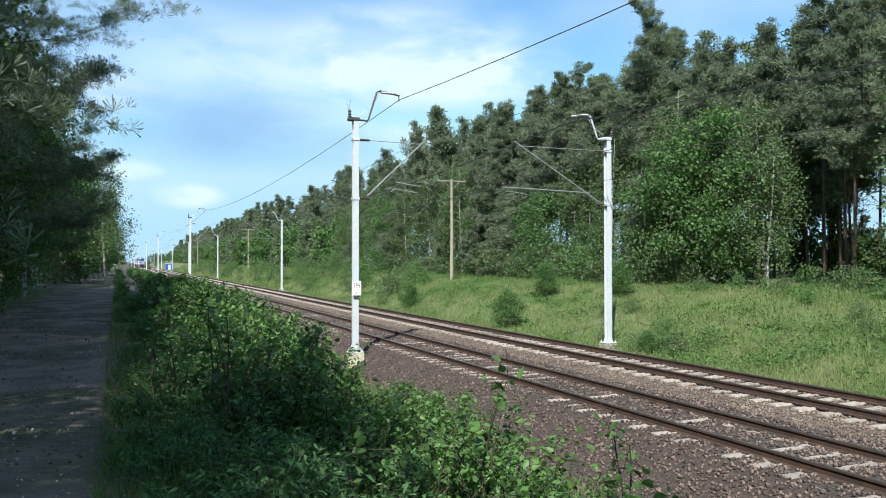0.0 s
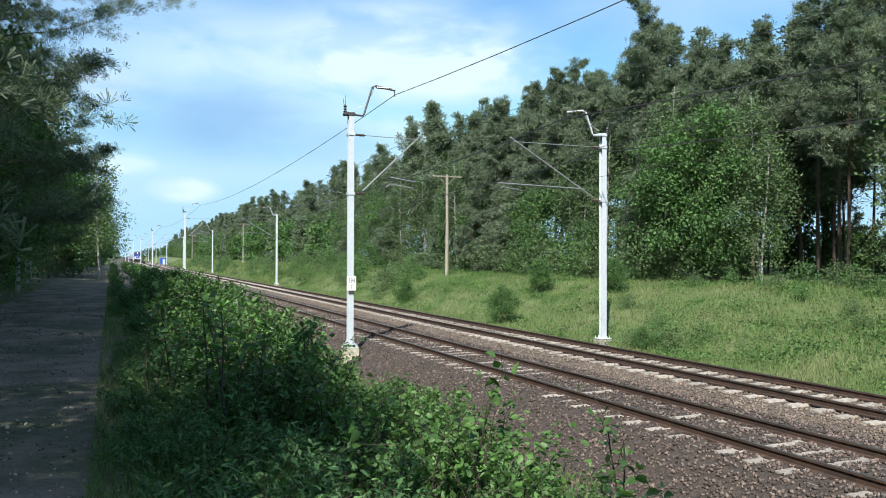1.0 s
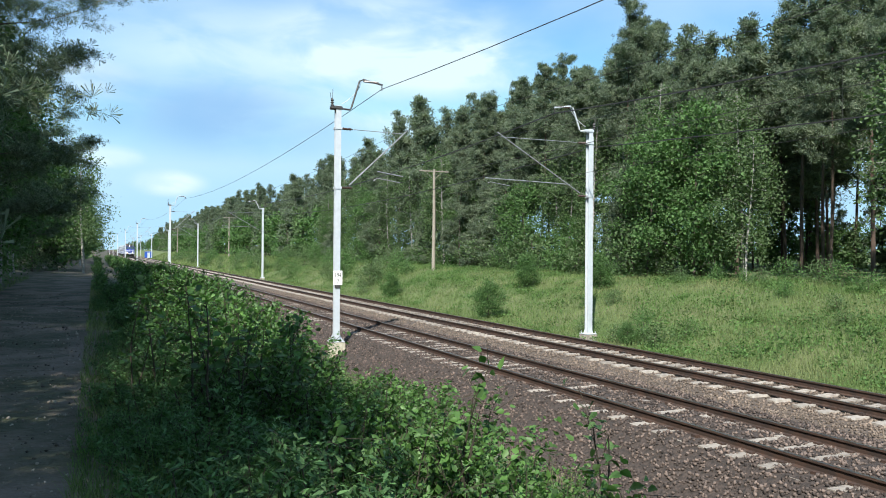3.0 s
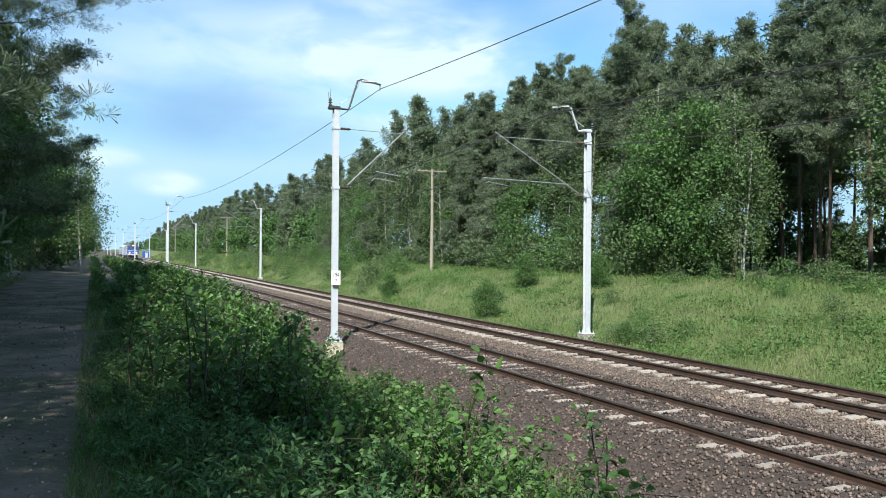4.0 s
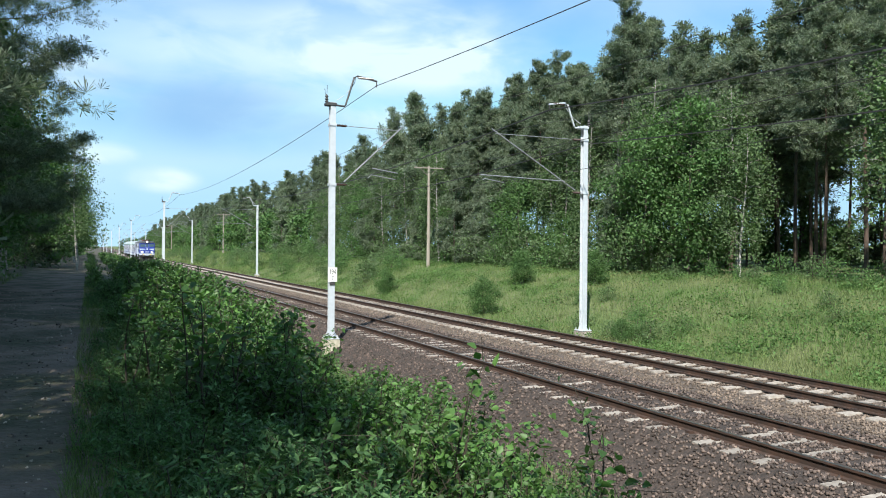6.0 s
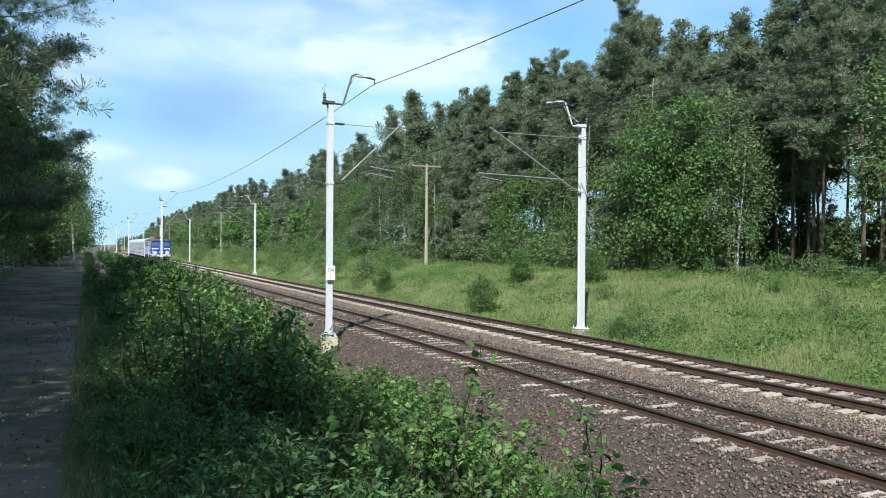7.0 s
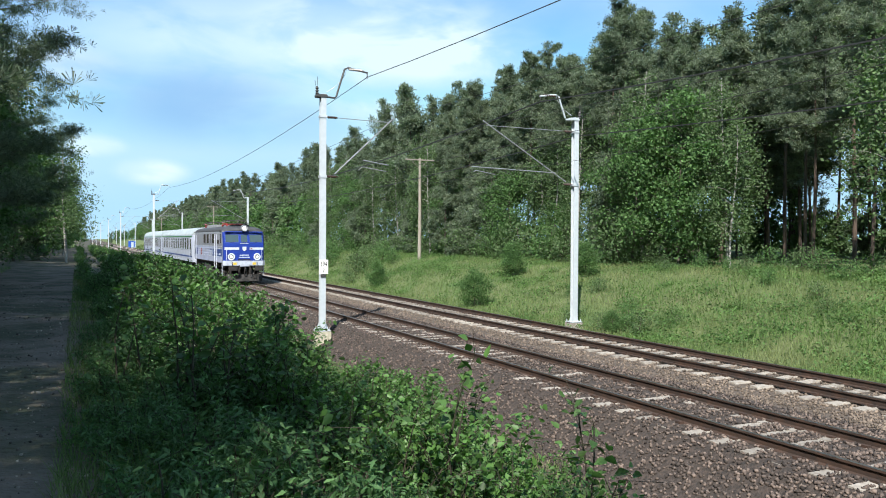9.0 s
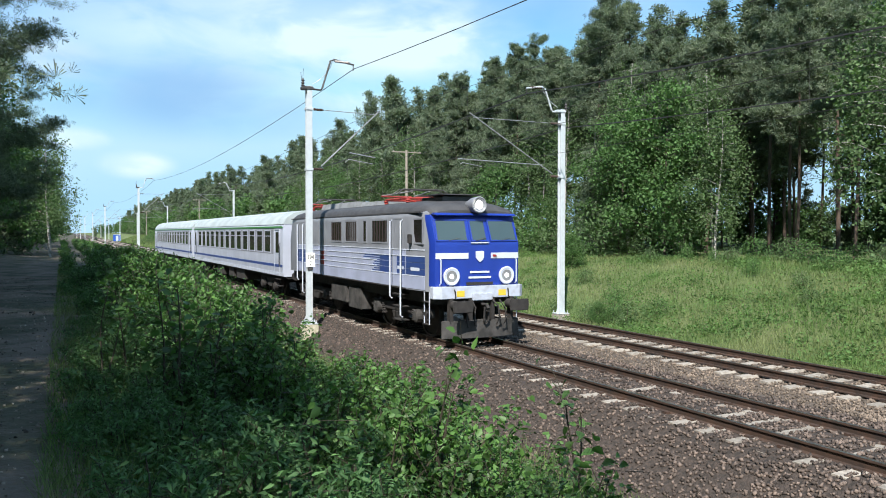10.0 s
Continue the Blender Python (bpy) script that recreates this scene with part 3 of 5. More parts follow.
def tree_meshes(kind, height, clear, spread, leaves, size, seed):
    """Wood and crown of a tree: pine, spruce-like young pine, birch or broadleaf."""
    rng = np.random.default_rng(seed)
    wood = Geo()
    lean = rng.normal(0, 0.012 if kind == "pine" else 0.03, 2) * height
    trunk = [(lean[0] * (u ** 1.5) + 0.12 * math.sin(u * 5 + seed), lean[1] * (u ** 1.5) + 0.12 * math.cos(u * 4 + seed), -0.3 + u * (height + 0.2)) for u in np.linspace(0, 1, 10)]
    r0 = height * (0.0060 if kind == "pine" else 0.0075)
    wood.tube(trunk, [r0 * (1 - 0.93 * u) + 0.012 for u in np.linspace(0, 1, 10)], 8)
    anchors, weights = [], []
    limbs = {"pine": 34, "birch": 30, "broad": 34, "larch": 40}[kind]
    if leaves < 1200:
        limbs = 16
    for i in range(limbs):
        u = clear + (0.985 - clear) * (i + rng.random()) / limbs
        k = min(int(u * 9), 8)
        w = u * 9 - k
        start = Vector(trunk[k]).lerp(Vector(trunk[k + 1]), w)
        az = i * 2.4 + rng.normal(0, 0.5)
        v = (u - clear) / (1 - clear)
        if kind == "pine":
            ln, up, droop = spread * (0.16 + 0.84 * (1 - v) ** 0.85) * rng.uniform(0.45, 1.2), 0.0 + 0.75 * v, 0.05
            if clear < 0.2:
                ln = spread * (1 - 0.75 * v ** 1.6) * rng.uniform(0.6, 1.15)
        elif kind == "larch":
            ln, up, droop = spread * (1.02 - v) ** 0.8 * rng.uniform(0.7, 1.1), 0.15, 0.0
        elif kind == "birch":
            ln, up, droop = spread * (math.sin(math.pi * min(1, 0.25 + 0.75 * v)) * 0.8 + 0.25) * rng.uniform(0.6, 1.1), 0.9, -0.16
        else:
            ln, up, droop = spread * (math.sin(math.pi * min(1, 0.3 + 0.66 * v)) * 0.85 + 0.2) * rng.uniform(0.6, 1.15), 0.55, -0.03
        pts = limb_points(start, (math.cos(az), math.sin(az), up), ln, droop, rng)
        wood.tube(pts, [max(0.008, r0 * 0.30 * (1 - 0.2 * v) * (1 - 0.85 * q / 6)) for q in range(7)], 3, cap=False)
        for q in range(2, 7):
            for _ in range(3 if kind != "pine" else 2):
                side = limb_points(pts[q], Vector(rng.normal(0, 1, 3)) * 0.7 + (pts[q] - pts[q - 1]).normalized() * 0.8, ln * rng.uniform(0.12, 0.34), droop * 2, rng, 3)
                for p in side[1:]:
                    anchors.append(tuple(p))
        anchors += [tuple(p) for p in pts[4:]]
        if kind == "pine":
            # a few boughs are thick, others thin
            ln *= rng.choice((0.45, 1.0, 1.6))
        weights += [ln + 0.12] * (len(anchors) - len(weights))
    if kind in ("pine", "larch"):
        anchors += [tuple(Vector(trunk[-1]) - Vector((0, 0, 0.25 * k - 0.25))) for k in range(9)]
        weights += [0.45] * 9
    if kind == "pine" and clear > 0.25:
        for i in range(14):
            u = rng.uniform(0.12, clear + 0.05)
            k = min(int(u * 9), 8)
            start = Vector(trunk[k]).lerp(Vector(trunk[k + 1]), u * 9 - k)
            az = rng.uniform(0, 6.28)
            wood.tube(limb_points(start, (math.cos(az), math.sin(az), rng.uniform(-0.3, 0.2)), rng.uniform(0.3, 1.0), -0.05, rng, 3, 0.25), [0.012, 0.009, 0.006, 0.003], 3, cap=False)
    anchors = np.array(anchors)
    weights = np.array(weights)
    fuzz = {"pine": (0.30, 0.30, 0.13) if clear > 0.2 else (0.20, 0.20, 0.07), "larch": (0.22, 0.22, 0.13), "birch": (0.22, 0.22, 0.42), "broad": (0.32, 0.32, 0.25)}[kind]
    # foliage stands in pads of some tufts, with gaps between them
    each = {"pine": 6 if leaves > 2000 else 3, "larch": 10 if leaves > 1000 else 5, "birch": 16 if leaves > 1000 else 6, "broad": 18 if leaves > 1000 else 6}[kind]
    pads = rng.choice(len(anchors), leaves // each, p=weights / weights.sum())
    pick = np.repeat(anchors[pads], each, axis=0)
    leaves = len(pick)
    slim = np.where((pick[:, 2] > 0.86 * height) & (kind == "pine"), 0.5, 1.0)[:, None]
    c = pick + rng.normal(size=(leaves, 3)) * np.array(fuzz) * slim
    if kind == "birch":
        c[:, 2] -= rng.exponential(0.35, leaves)
    up = np.tile(np.array([(0, 0, 1.0)]), (leaves, 1))
    s = size * rng.uniform(0.6, 1.35, leaves)
    v, t = leaf_cloud(c, up, s, rng, (FINE if size < 0.22 else NEEDLES if size < 0.45 else TUFT) if kind in ("pine", "larch") else DIAMOND, 0.45 if kind in ("pine", "larch") else 0.3)
    return wood.mesh("trunk", smooth=True), tri_mesh("crown", v, t)


def tree_model(kind, height, clear, spread, leaves, size, seed, bark, leaf, name, label, category):
    wood, crown = tree_meshes(kind, height, clear, spread, leaves, size, seed)
    tree = thing(name, label, category, "trees of the wood")
    part("trunk", wood, bark, tree)
    part("crown", crown, leaf, tree)
    tree["height"] = height
    return tree


def pine_set(leaves, size, seed):
    return [tree_model("pine", h, c, s, leaves, size, seed + i, "bark_pine", "needles", "pine_tree", "tall pine with a reddish bare trunk and dark green crown", "tree")
            for i, (h, c, s) in enumerate(((16.5, 0.44, 2.8), (15, 0.38, 2.7), (18, 0.5, 3.0), (13.5, 0.30, 2.5)))]


PINES, FAR_PINES = pine_set(4600, 0.37, 10), pine_set(1700, 0.52, 20)
EDGE_PINES = [tree_model("pine", h, 0.14, s, 13000, 0.19, 90 + i, "bark_pine", "needles", "pine_tree", "broad pine hanging over the path with long ragged branches", "tree")
              for i, (h, s) in enumerate(((17, 4.3), (15, 3.9)))]
LOW_PINES = [tree_model("larch", h, 0.08, s, 2200, 0.38, 30 + i, "bark_grey", "needles", "young_pine", "young pine with dark foliage down to the ground", "tree")
             for i, (h, s) in enumerate(((8.5, 2.1), (10.5, 2.3)))]
BIRCHES = [tree_model("birch", h, 0.26, s, 6400, 0.13, 50 + i, "bark_birch", "birch_leaf", "birch_tree", "slender birch with pale bark and drooping light green leaves", "tree")
           for i, (h, s) in enumerate(((9.5, 2.0), (8, 1.8), (11.5, 2.2)))]
BROADS = [tree_model("broad", h, 0.16, s, 7600, 0.145, 70 + i, "bark_grey", "maple_leaf", "broadleaf_tree", "leafy bright green broadleaf tree at the wood's edge", "tree")
          for i, (h, s) in enumerate(((8.5, 2.7), (6.5, 2.3), (5.0, 1.9)))]
FAR_EDGE = [tree_model("birch", 9.5, 0.15, 2.2, 900, 0.42, 60, "bark_grey", "birch_leaf", "birch_tree", "birch at the edge of the far wood", "tree"),
            tree_model("broad", 7.5, 0.08, 2.6, 1200, 0.38, 61, "bark_grey", "maple_leaf", "broadleaf_tree", "leafy green tree at the edge of the far wood", "tree"),
            tree_model("larch", 9.0, 0.06, 2.3, 480, 0.75, 62, "bark_grey", "needles", "young_pine", "dark young pine at the edge of the far wood", "tree")]
BUSHES = [tree_model("broad", 2.0, 0.02, 1.1, 1000, 0.13, 80 + i, "bark_grey", ("birch_leaf", "maple_leaf")[i], "bush", "low leafy green bush on the grass", "shrub") for i in range(2)]
used = set()


def plant(model, x, y, scale=1.0, turn=0.0, z=None):
    px, py, pz = on_line(x, y, (ground_height(x, y) if z is None else z) - 0.1)
    m = pose(px, py, pz, 0, 0, turn)
    if model.name in used:
        ob = copy_thing(model, m)
    else:
        used.add(model.name)
        model.matrix_world = m
        ob = model
    ob.scale = (scale, scale, scale)
    return ob


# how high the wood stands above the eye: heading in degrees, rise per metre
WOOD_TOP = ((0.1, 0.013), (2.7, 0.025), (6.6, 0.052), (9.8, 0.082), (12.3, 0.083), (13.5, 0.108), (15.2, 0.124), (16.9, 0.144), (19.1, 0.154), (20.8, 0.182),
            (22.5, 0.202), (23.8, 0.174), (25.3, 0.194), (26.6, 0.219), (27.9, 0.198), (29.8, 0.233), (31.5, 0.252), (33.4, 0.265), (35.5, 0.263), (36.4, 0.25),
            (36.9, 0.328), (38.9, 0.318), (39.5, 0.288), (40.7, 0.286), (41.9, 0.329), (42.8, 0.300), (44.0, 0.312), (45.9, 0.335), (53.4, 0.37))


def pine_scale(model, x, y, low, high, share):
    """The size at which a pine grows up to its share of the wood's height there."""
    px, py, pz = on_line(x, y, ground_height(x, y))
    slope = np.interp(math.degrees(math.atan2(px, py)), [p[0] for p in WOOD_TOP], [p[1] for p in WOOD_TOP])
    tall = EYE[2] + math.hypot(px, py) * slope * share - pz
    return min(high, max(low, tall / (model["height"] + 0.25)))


def make_right_wood():
    rng = random.Random(3)
    y = 8.0
    while y < 420:
        near = y < 80
        for r in range(2 if y < 31 or not near else 3):
            if rng.random() < (0.8 if y < 31 else 0.94):
                x, yy = 31.5 + r * 3.6 + rng.uniform(-1.3, 1.3), y + rng.uniform(-1.4, 1.4)
                model = rng.choice((PINES[0], PINES[2]) if y < 31 else PINES if y < 70 and r < 2 else FAR_PINES)
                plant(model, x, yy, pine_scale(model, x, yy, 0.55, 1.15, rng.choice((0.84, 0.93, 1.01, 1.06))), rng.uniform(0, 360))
        if y < 70:
            for r in range(3):
                model = rng.choice(FAR_PINES)
                x, yy = 44 + r * 5 + rng.uniform(-2, 2), y - 4 + rng.uniform(-2, 2)
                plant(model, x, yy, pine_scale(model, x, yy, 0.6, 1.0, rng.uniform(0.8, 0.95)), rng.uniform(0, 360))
            for r in (44, 56, 66, 76):
                plant(rng.choice(FAR_EDGE[:2]), r + rng.uniform(-1, 1), y * 1.1 - 8 + rng.uniform(-1.5, 1.5), rng.uniform(0.3, 0.55), rng.uniform(0, 360))
            for r in range(2):
                plant(rng.choice(FAR_EDGE), 48 + rng.uniform(-3, 12), y + r * 1.6, rng.uniform(0.35, 0.6), rng.uniform(0, 360))
        y += 2.9 if near else 5.6
    # edge of birches, broadleaf trees and young pines
    plant(BROADS[0], 27.6, 33.4, 0.95, 40)
    plant(BIRCHES[2], 29.5, 28.6, 0.85, 10)
    plant(BIRCHES[0], 28.6, 18.4, 1.15, 200)
    plant(BIRCHES[1], 28.3, 27.0, 0.9, 130)
    for k in range(14):
        plant(FAR_EDGE[k % 3], 43.5 + rng.uniform(-1, 4), -4 + k * 3.4, rng.uniform(0.5, 0.75), rng.uniform(0, 360))
    for k in range(10):
        plant(rng.choice(FAR_PINES), rng.uniform(37, 62), rng.uniform(-6, 40), rng.uniform(0.8, 1.0), rng.uniform(0, 360))
    y = 30.5
    while y < 420:
        x = 28.6 + rng.uniform(-0.9, 1.6)
        u = rng.random()
        if y < 100:
            model = rng.choice(BIRCHES) if u < 0.45 else rng.choice(BROADS) if u < 0.65 else rng.choice(LOW_PINES)
        else:
            model = rng.choice(FAR_EDGE)
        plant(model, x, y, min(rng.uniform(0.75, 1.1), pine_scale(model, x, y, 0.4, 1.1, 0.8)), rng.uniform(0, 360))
        y += rng.uniform(1.3, 2.4) if y < 100 else rng.uniform(2.5, 4.2)
    # undergrowth under the edge
    y = 12.0
    while y < 130:
        tall = 0.55 if y < 29 else 1.3
        plant(rng.choice(BUSHES), 27.8 + rng.uniform(-0.6, 1.2), y, tall * rng.uniform(0.6, 1.1), rng.uniform(0, 360))
        y += 1.6 if y < 60 else 3.0


def make_far_wood():
    """Trees that close the view at the far end of the line."""
    rng = random.Random(41)
    for k in range(26):
        for d in (0, 30, 70):
            x = -22 + 2.3 * k
            if not 5 < x < 18.5:
                plant(rng.choice(FAR_EDGE), x + rng.uniform(-1, 1), 440 + d + rng.uniform(-10, 10), rng.uniform(0.55, 0.85), rng.uniform(0, 360))


def make_left_wood():
    rng = random.Random(11)
    for x, y, k, s in ((-4.2, 16.5, 0, 1.0), (-3.9, 23.0, 1, 1.1), (-4.6, 10.5, 1, 1.0), (-4.0, 29.5, 0, 1.0), (-4.4, 36, 1, 0.9)):
        plant(EDGE_PINES[k], x, y, s, rng.uniform(0, 360))
    for x, y, s in ((-7, 13, 1.55), (-6.6, 18.5, 1.6), (-6.4, 24.5, 1.6), (-7, 31, 1.6), (-9.5, 16, 1.7), (-6.8, 38, 1.5)):
        plant(LOW_PINES[1], x, y, s, rng.uniform(0, 360))
    plant(EDGE_PINES[1], -7.4, 5.2, 0.9, 65)
    # unseen pines behind the eye, sized for the shade they throw on the bank
    for x, y, w in ((-6, -2, 1.0), (-5.8, -8, 1.28), (-6.5, -14, 1.3), (-7, -20, 1.3)):
        plant(PINES[3], x, y, w, rng.uniform(0, 360))
    # thick unseen crowns beside and behind the eye, added to shade the path
    for x, y, s in ((-7.0, -2.5, 1.12), (-7.4, -9, 1.38), (-6.6, -15, 1.35), (-8.5, 3, 1.2)):
        plant(BIRCHES[2], x, y, s, rng.uniform(0, 360))
    for x, y, w in ((-5.4, 5.5, 1.15), (-5.9, 1.2, 1.2), (-5.2, 9.6, 1.1), (-5.3, -3.4, 1.1)):
        plant(BROADS[0], x, y, w, rng.uniform(0, 360))
    # unseen trees deeper in the wood, added to shade those by the path
    for x, y in ((-11, 2), (-12.5, 7), (-10.8, 11), (-13, 14), (-11.5, 18), (-13.5, 22), (-11, 25), (-12.5, 30), (-14, 4), (-15, 10)):
        plant(rng.choice(PINES[:3]), x, y, 1.12, rng.uniform(0, 360))
        plant(BROADS[0], x + 1.2, y - 1.5, 1.3, rng.uniform(0, 360))
    for x, y in ((-9, 20), (-9.5, 9), (-8.5, 14), (-9, 26), (-8.6, 33)):
        plant(rng.choice(PINES), x, y, 1.05, rng.uniform(0, 360))
    for y in (24, 28, 32, 36, 40, 45, 50, 56, 62, 68, 75, 83, 92, 102, 115, 130, 147, 165, 185, 210, 240, 275, 310, 350):
        pool = (BIRCHES + BROADS[:1]) if y < 60 else FAR_EDGE
        plant(rng.choice(pool), -4.6 + min(y, 100) * 0.008 + rng.uniform(-0.5, 0.5), y, rng.uniform(0.95, 1.25), rng.uniform(0, 360))
        plant(rng.choice(PINES if y < 50 else FAR_PINES), -8.5 + rng.uniform(-1, 1), y + 2, rng.uniform(0.85, 1.0), rng.uniform(0, 360))
    for x, y, s in ((-0.9, 56, 0.95), (-1.0, 66, 0.9), (-1.3, 80, 0.9), (-1.6, 96, 0.9)):
        plant(BIRCHES[0], x, y, s, rng.uniform(0, 360))
    for y in (100, 112, 124):
        plant(FAR_EDGE[1], -1.6, y, 0.6, rng.uniform(0, 360))
    for y in (62, 70, 78, 88, 98, 110, 125, 145, 170, 200):
        plant(rng.choice(FAR_EDGE), -2.6 + rng.uniform(-0.3, 0.2), y, rng.uniform(0.75, 0.95), rng.uniform(0, 360))
    for y in (8, 12, 15, 18, 21, 24, 27, 31, 36, 41, 47, 54, 62):
        plant(rng.choice(BROADS[1:]), -6.0 + rng.uniform(-0.6, 0.6), y, rng.uniform(0.8, 1.1), rng.uniform(0, 360))
        plant(rng.choice(BUSHES), -4.6 + rng.uniform(-0.3, 0.3), y + 1.5, rng.uniform(0.5, 1.1), rng.uniform(0, 360))


make_right_wood()
make_far_wood()
make_left_wood()


# ---- shrubs of the bank ----
def shrub_model(height, spread, stems, leaves, size, seed, leaf, name, label):
    rng = np.random.default_rng(seed)
    wood, anchors = Geo(), []
    for i in range(stems):
        az, sp = rng.uniform(0, 6.28), rng.uniform(0.1, 1) * spread
        pts = limb_points((rng.normal(0, 0.12), rng.normal(0, 0.12), -0.05), (math.cos(az) * sp, math.sin(az) * sp, height), height * rng.uniform(0.6, 1.05), 0.0, rng, 7, 0.10)
        wood.tube(pts, [0.012 * (1 - 0.8 * q / 7) + 0.002 for q in range(8)], 4, cap=False)
        for q in range(1, 8):
            for _ in range(2):
                tw = limb_points(pts[q], Vector(rng.normal(0, 1, 3)) + Vector((0, 0, 0.4)), height * 0.18 * rng.uniform(0.4, 1.2), -0.05, rng, 3)
                wood.tube([tw[0], tw[-1]], 0.003, 3, cap=False)
                anchors += [tuple(p) for p in tw[1:]]
            anchors.append(tuple(pts[q]))
        anchors += [tuple(pts[-1])] * 2
    anchors = np.array(anchors)
    c = anchors[rng.integers(0, len(anchors), leaves)] + rng.normal(size=(leaves, 3)) * size * 0.8
    c[:, 2] = np.maximum(c[:, 2], 0.03)
    up = np.tile(np.array([(0, 0, 1.0)]), (leaves, 1))
    v, t = leaf_cloud(c, up, size * rng.uniform(0.55, 1.3, leaves), rng, NARROW if leaf == "nettle_leaf" else DIAMOND if size > 0.1 else LEAF, 0.55)
    shrub = thing(name, label, "shrub", "shrubs of the bank")
    shrub["height"] = height
    part("stem", wood, "stem", shrub)
    part("foliage", tri_mesh("foliage", v, t), leaf, shrub)
    return shrub


SHRUBS = [shrub_model(h, s, 9, n, z, 200 + i, "shrub_leaf", "shrub", "leafy green shrub of young birch and aspen on the bank")
          for i, (h, s, n, z) in enumerate(((1.5, 0.75, 1400, 0.062), (1.25, 0.8, 1200, 0.058), (1.75, 0.6, 1400, 0.066), (1.0, 0.7, 1000, 0.055)))]
FAR_SHRUBS = [shrub_model(1.5, 0.8, 5, 380, 0.12, 220 + i, "shrub_leaf", "shrub", "leafy green shrub far along the bank") for i in range(2)]
NETTLES = [shrub_model(h, 0.6, 14, 2900, 0.056, 230 + i, "nettle_leaf", "nettle_clump", "dense clump of nettles and brambles beside the path") for i, h in enumerate((0.8, 0.65))]


# how far the shrubs stay below the eye: heading in degrees, rise per metre
BANK_TOP = ((-2, 0.0), (3, -0.01), (6.6, -0.028), (10, -0.05), (13, -0.092), (15, -0.132), (18.5, -0.150), (25, -0.165), (28, -0.21), (33, -0.27), (45, -0.36))


def make_bank():
    rng = random.Random(21)
    y = 2.4
    while y < 130:
        for x in (0.12, 0.4, 0.7, 1.0, 1.3, 1.75, 2.15, 2.55, 2.95, 3.35):
            if x in (0.4, 1.0, 2.15, 2.95) and y > 9:
                continue
            xx, yy = x + rng.uniform(-0.2, 0.2), y + rng.uniform(-0.4, 0.4)
            if xx < 0.8 and yy < 2.8:
                continue
            # nettles and brambles by the path and low in front, shrubs behind them
            low = x < 1.1 or (yy < 6.6 and x < 2.3 - 0.12 * yy) or (yy < 8.5 and x < 1.5 and rng.random() < 0.6)
            model = rng.choice(FAR_SHRUBS if yy > 32 else NETTLES if low else SHRUBS)
            if yy > 32 and x in (0.7, 1.3, 2.55):
                continue
            if low:
                tall = rng.uniform(0.75, 1.15) * (0.5 if x < 0.2 else 0.78 if x < 0.6 else 0.9)
            else:
                if (yy > 14 and xx > 0.225 * yy) or xx > 3.6:
                    continue
                px, py, pz = on_line(xx, yy, ground_height(xx, yy))
                slope = np.interp(math.degrees(math.atan2(px, py)), [p[0] for p in BANK_TOP], [p[1] for p in BANK_TOP])
                tall = min(1.15, max(0.3, (EYE[2] + math.hypot(px, py) * slope - pz) / model["height"])) * rng.uniform(0.78, 1.03)
            plant(model, xx, yy, tall, rng.uniform(0, 360))
        y += 0.75 if y < 16 else 1.05 if y < 32 else 2.0


SAPLINGS = [shrub_model(1.5, 0.22, 3, 130, 0.085, 240 + i, "shrub_leaf", "sapling", "thin young aspen sapling standing above the shrubs") for i in range(2)]
for k, (x, y, s) in enumerate(((0.72, 7.0, 1.08), (0.98, 7.5, 1.0), (1.25, 7.2, 0.95), (2.3, 5.0, 1.0), (3.0, 4.25, 1.0), (1.5, 9.5, 1.0), (0.5, 8.6, 0.98), (2.75, 4.6, 0.7))):
    plant(SAPLINGS[k % 2], x - bend(y), y, s, k * 77)
make_bank()


def make_grass(name, x0, x1, y0, y1, count, low, high, width, seed, label):
    rng = np.random.default_rng(seed)
    x = rng.uniform(x0, x1, count)
    y = y0 + (y1 - y0) * rng.random(count) ** 1.6
    p = np.array([on_line(a, b, ground_height(a, b) + lumps(a, b)) for a, b in zip(x, y)])
    h = rng.uniform(low, high, count)
    az = rng.uniform(0, 6.28, count)
    w = np.stack([np.cos(az), np.sin(az), np.zeros(count)], 1) * width * rng.uniform(0.6, 1.4, count)[:, None]
    tip = p + np.stack([rng.normal(0, 0.3, count) * h, rng.normal(0, 0.3, count) * h, h], 1)
    v = np.stack([p - w, p + w, tip], 1).reshape(-1, 3)
    ob = part(name, tri_mesh(name, v, np.arange(count * 3)), "grass")
    tagged(ob, label, "grass", kind="stuff")


make_grass("meadow_grass", 17.3, 29.5, 12, 120, 150000, 0.07, 0.32, 0.011, 5, "tall uneven meadow grass on the slope beyond the tracks")
make_grass("path_grass", -0.30, 0.40, 3.5, 40, 11000, 0.03, 0.22, 0.004, 16, "long grass along the edge of the path")
make_grass("verge_grass", -5.2, -3.2, 5, 45, 7000, 0.05, 0.25, 0.007, 17, "short grass under the trees")
make_grass("bramble_grass", 0.05, 1.5, 3.0, 11, 1100, 0.18, 0.42, 0.004, 26, "long grass blades among the nettles")
make_grass("bank_grass", 2.0, 7.3, 3, 40, 20000, 0.12, 0.38, 0.007, 6, "thin grass at the foot of the bank")
for k, (x, y, s) in enumerate(((23.0, 38.5, 0.42), (18.8, 35.5, 0.42), (19.5, 52, 0.40), (24.0, 32.8, 0.38), (18.6, 23.7, 0.2), (20, 86, 0.4), (22.0, 29, 0.16), (20.8, 25.5, 0.15), (21.5, 61, 0.35), (23, 75, 0.4), (19.4, 27.5, 0.18))):
    plant(BROADS[2] if k < 5 else BUSHES[k % 2], x, y, s if k < 5 else s * 2.4, k * 70)
bush_rng = random.Random(31)
